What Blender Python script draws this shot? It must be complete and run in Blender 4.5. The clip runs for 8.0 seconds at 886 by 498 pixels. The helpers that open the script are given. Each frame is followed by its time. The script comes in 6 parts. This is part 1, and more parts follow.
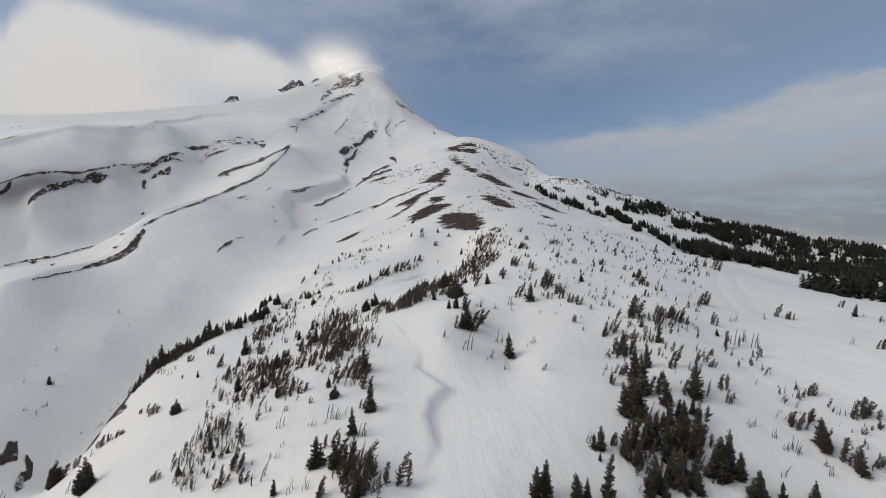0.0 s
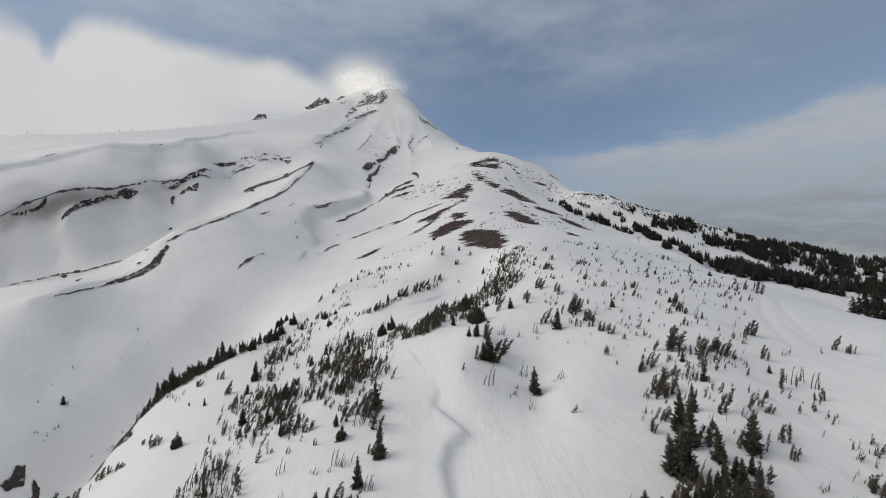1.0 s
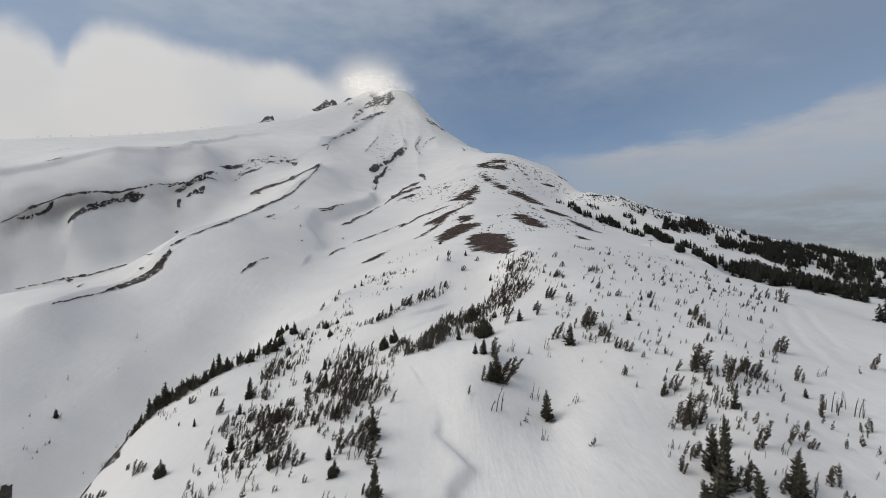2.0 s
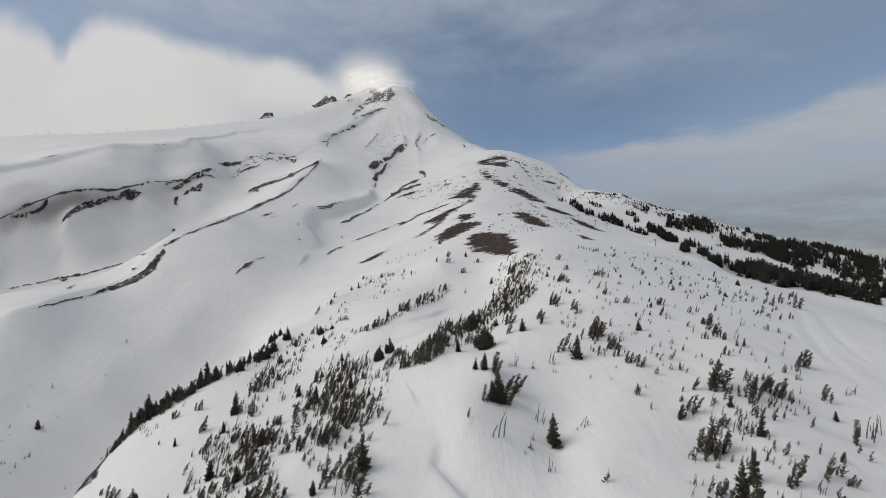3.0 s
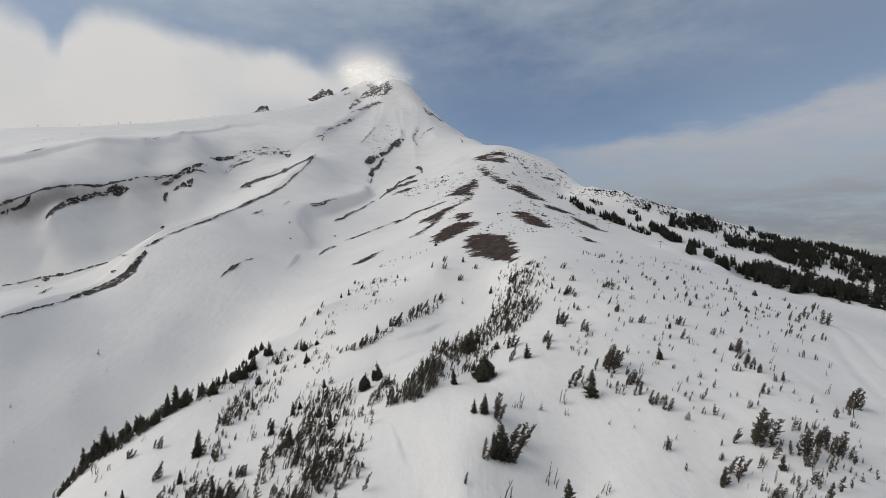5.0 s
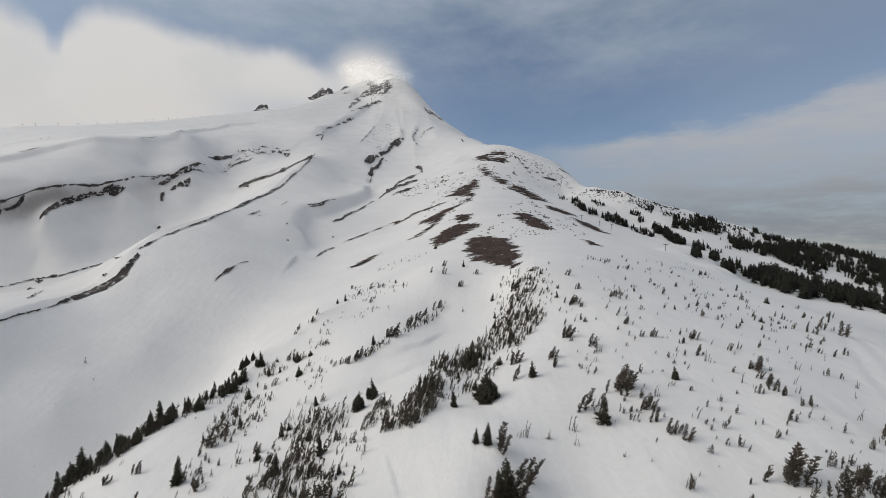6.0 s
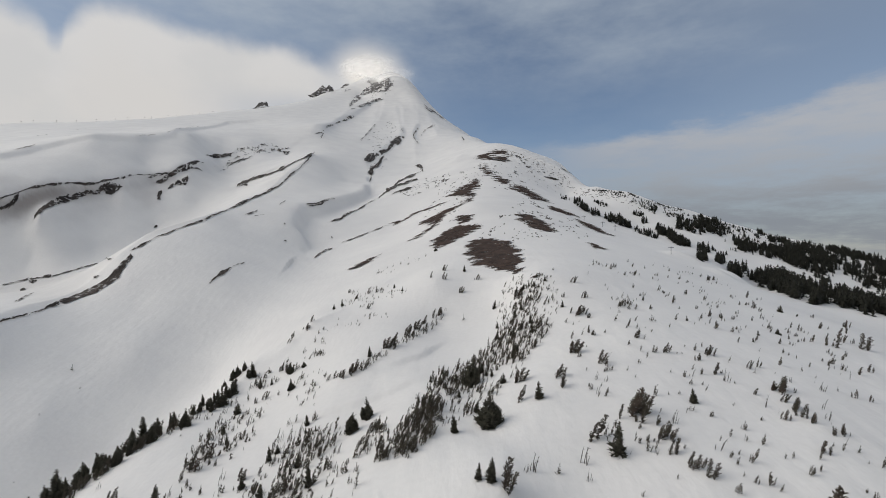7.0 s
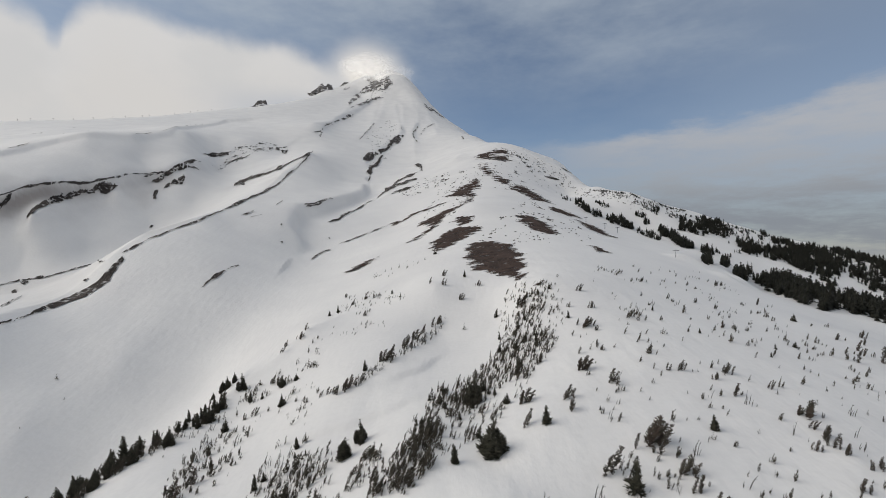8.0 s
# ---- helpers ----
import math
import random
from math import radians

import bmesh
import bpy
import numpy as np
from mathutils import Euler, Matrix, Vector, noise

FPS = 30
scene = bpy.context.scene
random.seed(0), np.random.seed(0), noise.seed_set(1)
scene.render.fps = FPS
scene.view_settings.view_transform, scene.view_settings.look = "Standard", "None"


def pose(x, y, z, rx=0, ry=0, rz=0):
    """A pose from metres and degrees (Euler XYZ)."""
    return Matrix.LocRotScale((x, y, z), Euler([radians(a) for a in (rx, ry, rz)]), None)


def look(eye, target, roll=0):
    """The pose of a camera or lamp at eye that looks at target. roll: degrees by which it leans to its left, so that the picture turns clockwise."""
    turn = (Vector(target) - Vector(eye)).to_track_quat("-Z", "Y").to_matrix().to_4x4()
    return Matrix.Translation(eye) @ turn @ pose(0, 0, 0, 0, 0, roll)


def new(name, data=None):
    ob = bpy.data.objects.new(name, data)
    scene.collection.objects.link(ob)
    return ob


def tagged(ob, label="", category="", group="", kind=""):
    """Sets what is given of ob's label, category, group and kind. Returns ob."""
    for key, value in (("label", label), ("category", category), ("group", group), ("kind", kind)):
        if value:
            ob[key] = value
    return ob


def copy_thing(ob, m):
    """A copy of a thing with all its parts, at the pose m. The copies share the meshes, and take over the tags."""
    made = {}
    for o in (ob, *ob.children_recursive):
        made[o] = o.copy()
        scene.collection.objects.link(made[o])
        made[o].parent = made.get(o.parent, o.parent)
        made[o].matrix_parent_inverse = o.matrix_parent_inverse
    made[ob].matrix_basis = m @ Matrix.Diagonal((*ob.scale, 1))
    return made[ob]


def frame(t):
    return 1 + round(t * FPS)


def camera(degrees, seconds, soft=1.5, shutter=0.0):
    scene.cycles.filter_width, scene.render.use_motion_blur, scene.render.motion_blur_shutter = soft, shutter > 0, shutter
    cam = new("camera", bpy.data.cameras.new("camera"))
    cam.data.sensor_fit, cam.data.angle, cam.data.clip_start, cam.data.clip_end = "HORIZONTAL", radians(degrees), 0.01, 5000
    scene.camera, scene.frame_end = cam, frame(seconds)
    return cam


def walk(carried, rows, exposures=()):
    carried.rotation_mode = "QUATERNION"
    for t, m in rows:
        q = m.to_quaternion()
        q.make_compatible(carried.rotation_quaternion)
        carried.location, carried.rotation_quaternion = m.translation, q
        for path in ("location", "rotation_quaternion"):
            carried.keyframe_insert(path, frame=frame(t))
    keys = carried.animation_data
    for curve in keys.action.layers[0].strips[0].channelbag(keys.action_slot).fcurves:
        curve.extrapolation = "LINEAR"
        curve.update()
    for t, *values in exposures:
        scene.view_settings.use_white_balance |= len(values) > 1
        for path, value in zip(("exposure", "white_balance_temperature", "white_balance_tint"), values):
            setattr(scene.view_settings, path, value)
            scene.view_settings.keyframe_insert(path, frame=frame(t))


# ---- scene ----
cam = camera(87.83, 8.0, 0.6)
PATH = [
    (0, look((0.00, -0.00, 100.00), (5.43, 99.84, 98.74), -0.38)),
    (0.5, look((0.82, 5.10, 101.34), (3.47, 105.07, 102.06), -0.05)),
    (1, look((1.43, 10.33, 102.74), (2.00, 110.31, 104.67), -0.07)),
    (1.5, look((1.98, 15.46, 104.35), (1.26, 115.44, 106.62), -0.13)),
    (3, look((3.19, 30.60, 109.43), (2.02, 130.58, 110.81), -0.18)),
    (3.5, look((3.44, 35.69, 111.15), (2.49, 135.68, 112.07), -0.15)),
    (4, look((3.60, 40.71, 112.95), (2.83, 140.71, 113.49), -0.08)),
    (4.5, look((3.81, 45.69, 114.71), (3.16, 145.69, 115.03), -0.05)),
    (6, look((4.09, 60.53, 119.92), (3.48, 160.52, 119.90), 0.07)),
    (6.5, look((4.15, 65.42, 121.76), (3.48, 165.42, 121.56), 0.15)),
    (7, look((4.09, 70.25, 123.56), (3.40, 170.25, 123.14), 0.27)),
    (7.5, look((4.00, 75.14, 125.26), (3.43, 175.14, 124.62), 0.35)),
    (8, look((3.87, 80.00, 127.03), (3.32, 180.00, 126.33), 0.39)),
]
walk(cam, PATH, [(0, 0.02, 6600, 10), (8.0, 0.03, 6700, 10)])

# ---- sky, sun and clouds ----
SUN_AZ, SUN_EL = radians(-90), radians(38)     # from +y, to the right; height


def sky_world():
    w = bpy.data.worlds.new("sky")
    scene.world = w
    w.use_nodes = True
    nt = w.node_tree
    nt.nodes.clear()
    N, L = nt.nodes.new, nt.links.new

    def math_(op, a, b=None, c=None, clamp=False):
        n = N("ShaderNodeMath")
        n.operation, n.use_clamp = op, clamp
        for k, v in enumerate((a, b, c)):
            if v is None:
                continue
            if isinstance(v, (int, float)):
                n.inputs[k].default_value = v
            else:
                L(v, n.inputs[k])
        return n.outputs[0]

    def smooth(v, lo, hi):
        n = N("ShaderNodeMapRange")
        n.interpolation_type = "SMOOTHSTEP"
        L(v, n.inputs["Value"])
        n.inputs["From Min"].default_value, n.inputs["From Max"].default_value = lo, hi
        return n.outputs["Result"]

    def mix(f, a, b):
        n = N("ShaderNodeMix")
        n.data_type = "RGBA"
        for sock, v in ((n.inputs[0], f), (n.inputs[6], a), (n.inputs[7], b)):
            if isinstance(v, float):
                sock.default_value = v
            elif isinstance(v, tuple):
                sock.default_value = (*v, 1)
            else:
                L(v, sock)
        return n.outputs[2]

    def noise_(scale, detail=5.0, rough=0.55, stretch=(1, 1, 1), shift=(0, 0, 0)):
        m = N("ShaderNodeMapping")
        m.inputs["Scale"].default_value, m.inputs["Location"].default_value = stretch, shift
        L(way, m.inputs["Vector"])
        n = N("ShaderNodeTexNoise")
        n.inputs["Scale"].default_value, n.inputs["Detail"].default_value, n.inputs["Roughness"].default_value = scale, detail, rough
        L(m.outputs[0], n.inputs["Vector"])
        return n.outputs["Fac"]

    def curve(v, lo, hi, points):
        """A smooth curve through (v, value) points."""
        n = N("ShaderNodeMapRange")
        L(v, n.inputs["Value"])
        n.inputs["From Min"].default_value, n.inputs["From Max"].default_value = lo, hi
        f = N("ShaderNodeFloatCurve")
        pts = f.mapping.curves[0].points
        while len(pts) < len(points):
            pts.new(0.5, 0.5)
        for p, (a, b) in zip(pts, points):
            p.location = ((a - lo) / (hi - lo), b)
        f.mapping.update()
        L(n.outputs[0], f.inputs["Value"])
        return f.outputs[0]

    way = N("ShaderNodeTexCoord").outputs["Generated"]
    sep = N("ShaderNodeSeparateXYZ")
    L(way, sep.inputs[0])
    x, y, z = sep.outputs
    DEG = 57.2958
    az = math_("MULTIPLY", math_("ARCTAN2", x, y), DEG)
    el = math_("MULTIPLY", math_("ARCSINE", z), DEG)

    sky = N("ShaderNodeTexSky")
    sky.sky_type, sky.sun_disc = "NISHITA", False
    sky.sun_elevation, sky.sun_rotation = SUN_EL, SUN_AZ
    sky.altitude, sky.air_density, sky.dust_density = 1900, 1.0, 1.2
    scaled = N("ShaderNodeVectorMath")
    scaled.operation = "SCALE"
    L(sky.outputs[0], scaled.inputs[0])
    scaled.inputs[3].default_value = 0.09
    col = scaled.outputs[0]

    # Thin high veil over the whole sky, thicker on the left and overhead.
    wisp = noise_(2.2, 6, 0.6, (1, 1, 2.6))
    veil = math_("ADD", smooth(az, 6, -28), math_("MULTIPLY", smooth(el, 16, 34), 0.7))
    veil = math_("MULTIPLY_ADD", smooth(az, 14, 36), 0.8, veil)
    veil = math_("MULTIPLY_ADD", veil, 0.5, math_("MULTIPLY", smooth(wisp, 0.35, 0.75), math_("MULTIPLY_ADD", smooth(el, 15, 24), 0.75, 0.25)), clamp=False)
    veil = math_("MULTIPLY", veil, 0.62, clamp=True)
    col = mix(veil, col, VEIL)
    # Broken bright overcast overhead and behind.
    over = noise_(1.4, 6, 0.55, (1, 1, 1.6), (5, 2, 0))
    f = math_("MAXIMUM", smooth(el, 32, 55), smooth(y, 0.15, -0.35))
    f = math_("MULTIPLY", f, math_("MULTIPLY_ADD", smooth(over, 0.3, 0.65), 0.6, 0.35))
    col = mix(f, col, OVERCAST)
    # Grey layer on the right, with a ragged upper edge that climbs outwards.
    lay = noise_(3.4, 7, 0.62, (1, 1, 3.2), (3, 1, 0))
    edge = math_("MULTIPLY_ADD", az, 0.1, 11.4)
    edge = math_("MULTIPLY_ADD", math_("SUBTRACT", lay, 0.5), 9.0, edge)
    deep = math_("SUBTRACT", edge, el)
    f = math_("MULTIPLY", smooth(deep, -0.3, 2.0), smooth(az, 3, 24))
    f = math_("MULTIPLY", f, math_("MULTIPLY_ADD", smooth(deep, 10, 5), -0.2, 0.95))
    f = math_("MULTIPLY", f, math_("MULTIPLY_ADD", smooth(noise_(6.0, 7, 0.65, (1, 1, 4.5), (7, 4, 0)), 0.3, 0.62), 0.35, 0.65))
    col = mix(f, col, mix(smooth(el, 2.5, 14.0), GREY_LOW, GREY_HIGH))
    # Bright bank of cumulus on the left, behind the long plateau.
    puff = noise_(5.5, 6, 0.5, (1, 1, 1.3), (1.7, 0, 0))
    fine = noise_(16.0, 4, 0.5)
    top = math_("MULTIPLY", curve(az, -60, 0, BANK), 40.0)
    top = math_("MULTIPLY_ADD", math_("SUBTRACT", puff, 0.5), 2.6, top)
    top = math_("MULTIPLY_ADD", math_("SUBTRACT", fine, 0.5), 2.0, top)
    deep = math_("SUBTRACT", top, el)
    f = math_("MULTIPLY", smooth(deep, -0.7, 2.0), smooth(az, -8, -17))
    f = math_("MULTIPLY", f, math_("MULTIPLY_ADD", smooth(az, -32, -15), math_("MULTIPLY", smooth(el, 18.5, 15.0), -0.45), 0.95))
    body = mix(smooth(deep, 0.3, 9.0), BANK_TOP, BANK_LOW)
    body = mix(math_("MULTIPLY", smooth(puff, 0.6, 0.38), 0.5), body, BANK_SHADE)
    col = mix(f, col, body)
    # Round glowing cap over the peak.
    a = math_("MULTIPLY", math_("SUBTRACT", az, CAP[0]), 1 / CAP[2])
    e = math_("MULTIPLY", math_("SUBTRACT", el, CAP[1]), 1 / CAP[3])
    d = math_("SQRT", math_("MULTIPLY_ADD", a, a, math_("MULTIPLY", e, e)))
    d = math_("MULTIPLY_ADD", math_("SUBTRACT", fine, 0.5), 0.3, d)
    col = mix(math_("MULTIPLY", smooth(d, 1.35, 0.1), 0.95), col, CAP_WHITE)

    bg = N("ShaderNodeBackground")
    L(col, bg.inputs["Color"])
    bg.inputs["Strength"].default_value = 1.0
    L(bg.outputs[0], N("ShaderNodeOutputWorld").inputs["Surface"])


VEIL, OVERCAST = (0.385, 0.445, 0.515), (0.292, 0.314, 0.358)
GREY_LOW, GREY_HIGH = (0.225, 0.25, 0.29), (0.45, 0.455, 0.47)
BANK_TOP, BANK_LOW, BANK_SHADE = (0.645, 0.645, 0.65), (0.635, 0.625, 0.615), (0.56, 0.57, 0.58)
BANK = [(-60, 0.50), (-44, 0.53), (-41.6, 0.515), (-40.5, 0.485), (-39.6, 0.52), (-36.2, 0.575), (-33.5, 0.57), (-26, 0.568), (-21, 0.57), (-17.5, 0.55), (-14, 0.51), (-11, 0.46), (0, 0.2)]
CAP, CAP_WHITE = (-10.0, 20.2, 4.9, 3.5), (0.82, 0.79, 0.745)
sky_world()

sun_data = bpy.data.lights.new("sun", "SUN")
sun_data.energy, sun_data.angle, sun_data.color = 1.5, radians(48), (1.0, 0.948, 0.872)
sun_way = Vector((math.sin(SUN_AZ) * math.cos(SUN_EL), math.cos(SUN_AZ) * math.cos(SUN_EL), math.sin(SUN_EL)))
new("sun", sun_data).matrix_world = look(sun_way * 100, (0, 0, 0))

# ---- materials ----
def material(name, rough=0.8):
    m = bpy.data.materials.new(name)
    m.use_nodes = True
    b = m.node_tree.nodes["Principled BSDF"]
    b.inputs["Roughness"].default_value = rough
    return m, m.node_tree.nodes.new, m.node_tree.links.new, b


def grain(N, L, scale, detail=4.0, coords="Object", stretch=(1, 1, 1)):
    c = N("ShaderNodeTexCoord")
    m = N("ShaderNodeMapping")
    m.inputs["Scale"].default_value = stretch
    L(c.outputs[coords], m.inputs["Vector"])
    n = N("ShaderNodeTexNoise")
    n.inputs["Scale"].default_value, n.inputs["Detail"].default_value = scale, detail
    L(m.outputs[0], n.inputs["Vector"])
    return n.outputs["Fac"]


def ramp(N, L, fac, *stops):
    r = N("ShaderNodeValToRGB")
    while len(r.color_ramp.elements) < len(stops):
        r.color_ramp.elements.new(0.5)
    for e, (p, c) in zip(r.color_ramp.elements, stops):
        e.position, e.color = p, (*c, 1)
    L(fac, r.inputs[0])
    return r.outputs[0]


def mixed(N, L, fac, a, b, kind="MIX"):
    n = N("ShaderNodeMix")
    n.data_type, n.blend_type = "RGBA", kind
    for sock, v in ((n.inputs[0], fac), (n.inputs[6], a), (n.inputs[7], b)):
        if isinstance(v, float):
            sock.default_value = v
        elif isinstance(v, tuple):
            sock.default_value = (*v, 1)
        else:
            L(v, sock)
    return n.outputs[2]


def bump(N, L, b, height, strength, distance):
    n = N("ShaderNodeBump")
    n.inputs["Strength"].default_value, n.inputs["Distance"].default_value = strength, distance
    L(height, n.inputs["Height"])
    L(n.outputs[0], b.inputs["Normal"])


def snow_material():
    m, N, L, b = material("snow", 0.55)
    broad = grain(N, L, 0.02, 5)
    fine = grain(N, L, 0.6, 6)
    c = ramp(N, L, broad, (0.3, (0.81, 0.80, 0.79)), (0.7, (0.88, 0.87, 0.85)))
    c = mixed(N, L, 0.12, c, ramp(N, L, fine, (0.35, (0.74, 0.74, 0.74)), (0.6, (0.95, 0.95, 0.95))), "MULTIPLY")
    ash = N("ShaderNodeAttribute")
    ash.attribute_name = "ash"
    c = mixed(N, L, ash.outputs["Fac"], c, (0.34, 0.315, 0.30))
    L(c, b.inputs["Base Color"])
    b.inputs["Specular IOR Level"].default_value = 0.2
    ripple = grain(N, L, 0.25, 6, stretch=(1.0, 0.35, 1.0))
    lane = N("ShaderNodeAttribute")
    lane.attribute_name = "piste"
    ruts = grain(N, L, 1.0, 4, stretch=(1.3, 0.09, 0.09))
    cups = grain(N, L, 0.9, 3, stretch=(1.0, 0.6, 1.0))
    a = N("ShaderNodeMath")
    a.operation = "MULTIPLY"
    L(ruts, a.inputs[0])
    L(lane.outputs["Fac"], a.inputs[1])
    d = N("ShaderNodeMath")
    d.operation = "MULTIPLY_ADD"
    L(a.outputs[0], d.inputs[0])
    d.inputs[1].default_value = 0.3
    L(ripple, d.inputs[2])
    e = N("ShaderNodeMath")
    e.operation = "MULTIPLY_ADD"
    L(cups, e.inputs[0])
    e.inputs[1].default_value = 0.22
    L(d.outputs[0], e.inputs[2])
    bump(N, L, b, e.outputs[0], 0.6, 0.6)
    return m


def earth_material():
    m, N, L, b = material("bare_earth", 0.95)
    a, d = grain(N, L, 0.12, 6), grain(N, L, 1.5, 5)
    c = ramp(N, L, a, (0.35, (0.055, 0.043, 0.038)), (0.65, (0.095, 0.068, 0.058)))
    c = mixed(N, L, 0.6, c, ramp(N, L, d, (0.3, (0.5, 0.5, 0.5)), (0.7, (1.3, 1.25, 1.2))), "MULTIPLY")
    L(c, b.inputs["Base Color"])
    b.inputs["Specular IOR Level"].default_value = 0.1
    bump(N, L, b, d, 0.8, 0.3)
    return m


def rock_material():
    m, N, L, b = material("dark_rock", 0.9)
    a, d = grain(N, L, 0.03, 6), grain(N, L, 0.4, 6)
    c = ramp(N, L, a, (0.3, (0.032, 0.028, 0.027)), (0.7, (0.10, 0.086, 0.077)))
    c = mixed(N, L, 0.6, c, ramp(N, L, d, (0.3, (0.5, 0.5, 0.5)), (0.7, (1.4, 1.4, 1.4))), "MULTIPLY")
    ledge = grain(N, L, 0.16, 7, stretch=(1, 1, 1.8))
    c = mixed(N, L, ramp(N, L, ledge, (0.56, (0, 0, 0)), (0.66, (0.85, 0.85, 0.85))), c, (0.62, 0.61, 0.6))
    L(c, b.inputs["Base Color"])
    b.inputs["Specular IOR Level"].default_value = 0.1
    bump(N, L, b, d, 0.9, 1.0)
    return m


def foliage_material(name, dark, light, dry=None):
    m, N, L, b = material(name, 0.75)
    info = N("ShaderNodeObjectInfo")
    geo = N("ShaderNodeNewGeometry")
    c = ramp(N, L, geo.outputs["Random Per Island"], (0.0, dark), (1.0, light))
    if dry:
        c = mixed(N, L, ramp(N, L, info.outputs["Random"], (0.55, (0, 0, 0)), (0.9, (0.7, 0.7, 0.7))), c, dry)
    L(c, b.inputs["Base Color"])
    b.inputs["Specular IOR Level"].default_value = 0.2
    return m


def bark_material(name, a, d):
    m, N, L, b = material(name, 0.9)
    f = grain(N, L, 6.0, 5, stretch=(1, 1, 0.2))
    L(ramp(N, L, f, (0.3, a), (0.7, d)), b.inputs["Base Color"])
    bump(N, L, b, f, 0.6, 0.02)
    return m


def dusted_rock_material():
    """Grey rock of the heights, powdered with rime and snow in its ledges."""
    m, N, L, b = material("dusted_rock", 0.9)
    a, d = grain(N, L, 0.05, 6), grain(N, L, 0.035, 8, stretch=(1, 1, 2.2))
    c = ramp(N, L, a, (0.3, (0.07, 0.064, 0.062)), (0.7, (0.17, 0.16, 0.155)))
    c = mixed(N, L, ramp(N, L, d, (0.52, (0, 0, 0)), (0.6, (1, 1, 1))), c, (0.7, 0.7, 0.7))
    L(c, b.inputs["Base Color"])
    bump(N, L, b, d, 0.9, 2.0)
    return m


DUSTED = dusted_rock_material()
SNOW, EARTH, ROCK = snow_material(), earth_material(), rock_material()
NEEDLES = foliage_material("fir_needles", (0.046, 0.045, 0.034), (0.115, 0.11, 0.082))
WOODS_GREEN = foliage_material("dark_conifers", (0.014, 0.015, 0.012), (0.036, 0.036, 0.027))
PINE = foliage_material("pine_needles", (0.058, 0.052, 0.042), (0.14, 0.125, 0.098), (0.135, 0.103, 0.085))
BARK = bark_material("bark", (0.05, 0.043, 0.038), (0.11, 0.095, 0.085))
DEAD = bark_material("dead_wood", (0.055, 0.049, 0.044), (0.12, 0.108, 0.096))

# Landforms: heights along crests, edges, gullies and brows.
SPUR = [
    (33, 121, 67.2), (0, 125, 64.1), (0, 131, 65.8), (28, 136, 64.4), (16, 147, 71.4), (24, 163, 75.1), (-18, 173, 70.5), (15,
    184, 77.3), (29, 193, 81.9), (12, 212, 78.0), (-19, 213, 72.8), (-17, 269, 83.0), (1, 300, 85.7), (29, 299, 91.9), (-2, 340,
    103.9), (45, 325, 108.7), (25, 474, 129.1), (106, 508, 139.0), (185, 600, 141.4), (39, 640, 176.8), (98, 1010, 288.7), (250,
    1000, 227.0), (112, 850, 229.4)
]
EAST_FLANK = [
    (69, 120, 68.9), (73, 135, 72.2), (59, 134, 69), (95, 139, 69.4), (87, 152, 74), (104, 166, 75.8), (93, 181, 82), (58,
    170, 79.6), (91, 190, 83), (69, 192, 84), (107, 283, 98.9), (166, 326, 94.6), (197, 293, 85.1), (293, 502, 85.1), (269,
    520, 109.6), (318, 470, 84.7), (272, 600, 121.8), (284, 755, 160.2), (410, 793, 155), (488, 597, 72.7), (281, 330,
    65.2), (317, 380, 72), (494, 663, 99), (384, 760, 154), (549, 790, 129), (389, 640, 109), (592, 735, 106)
]
WEST_EDGE = [
    (-116, 180, 33.9), (-121, 206, 38.8), (-119, 219, 42.3), (-108, 240, 50.7), (-97, 255, 57.0), (-85, 283, 63.8), (-69, 312,
    77.5), (-54, 345, 86.0), (-37, 395, 98.2), (-60, 146, 54.2), (-71, 197, 58.5), (-30, 139, 64.2), (-38, 180, 63.2), (-75, 238,
    58.7)
]
GULLY = [
    (-204, 324, 54.2), (-188, 286, 42), (-185, 248, 31.5), (-172, 218, 25.5), (-197, 244, 35.5), (-187, 350, 59), (-187,
    465, 99.7), (-176, 390, 67), (-133, 390, 64), (-165, 620, 119.9), (-64, 480, 105), (-146, 713, 150.3), (-150, 946, 222),
    (-74, 720, 152.2), (-141, 500, 93.5), (-218, 400, 79.6), (-223, 300, 55.7), (-146, 222, 9), (-136, 250, 18), (-127, 277,
    29), (-150, 190, 4), (-128, 305, 36), (-135, 345, 46)
]
MORAINE = [
    (-256, 300, 74.7), (-252, 317, 78.2), (-266, 365, 82.7), (-285, 430, 87.3), (-279, 467, 113.7), (-287, 519, 133.7), (-269,
    600, 158.2), (-281, 720, 188.3), (-199, 649, 146.1), (-303, 950, 262.5), (-323, 1180, 345.6), (-234, 600, 145.5), (-344, 460,
    83.4), (-399, 480, 79.5), (-351, 520, 99.2)
]
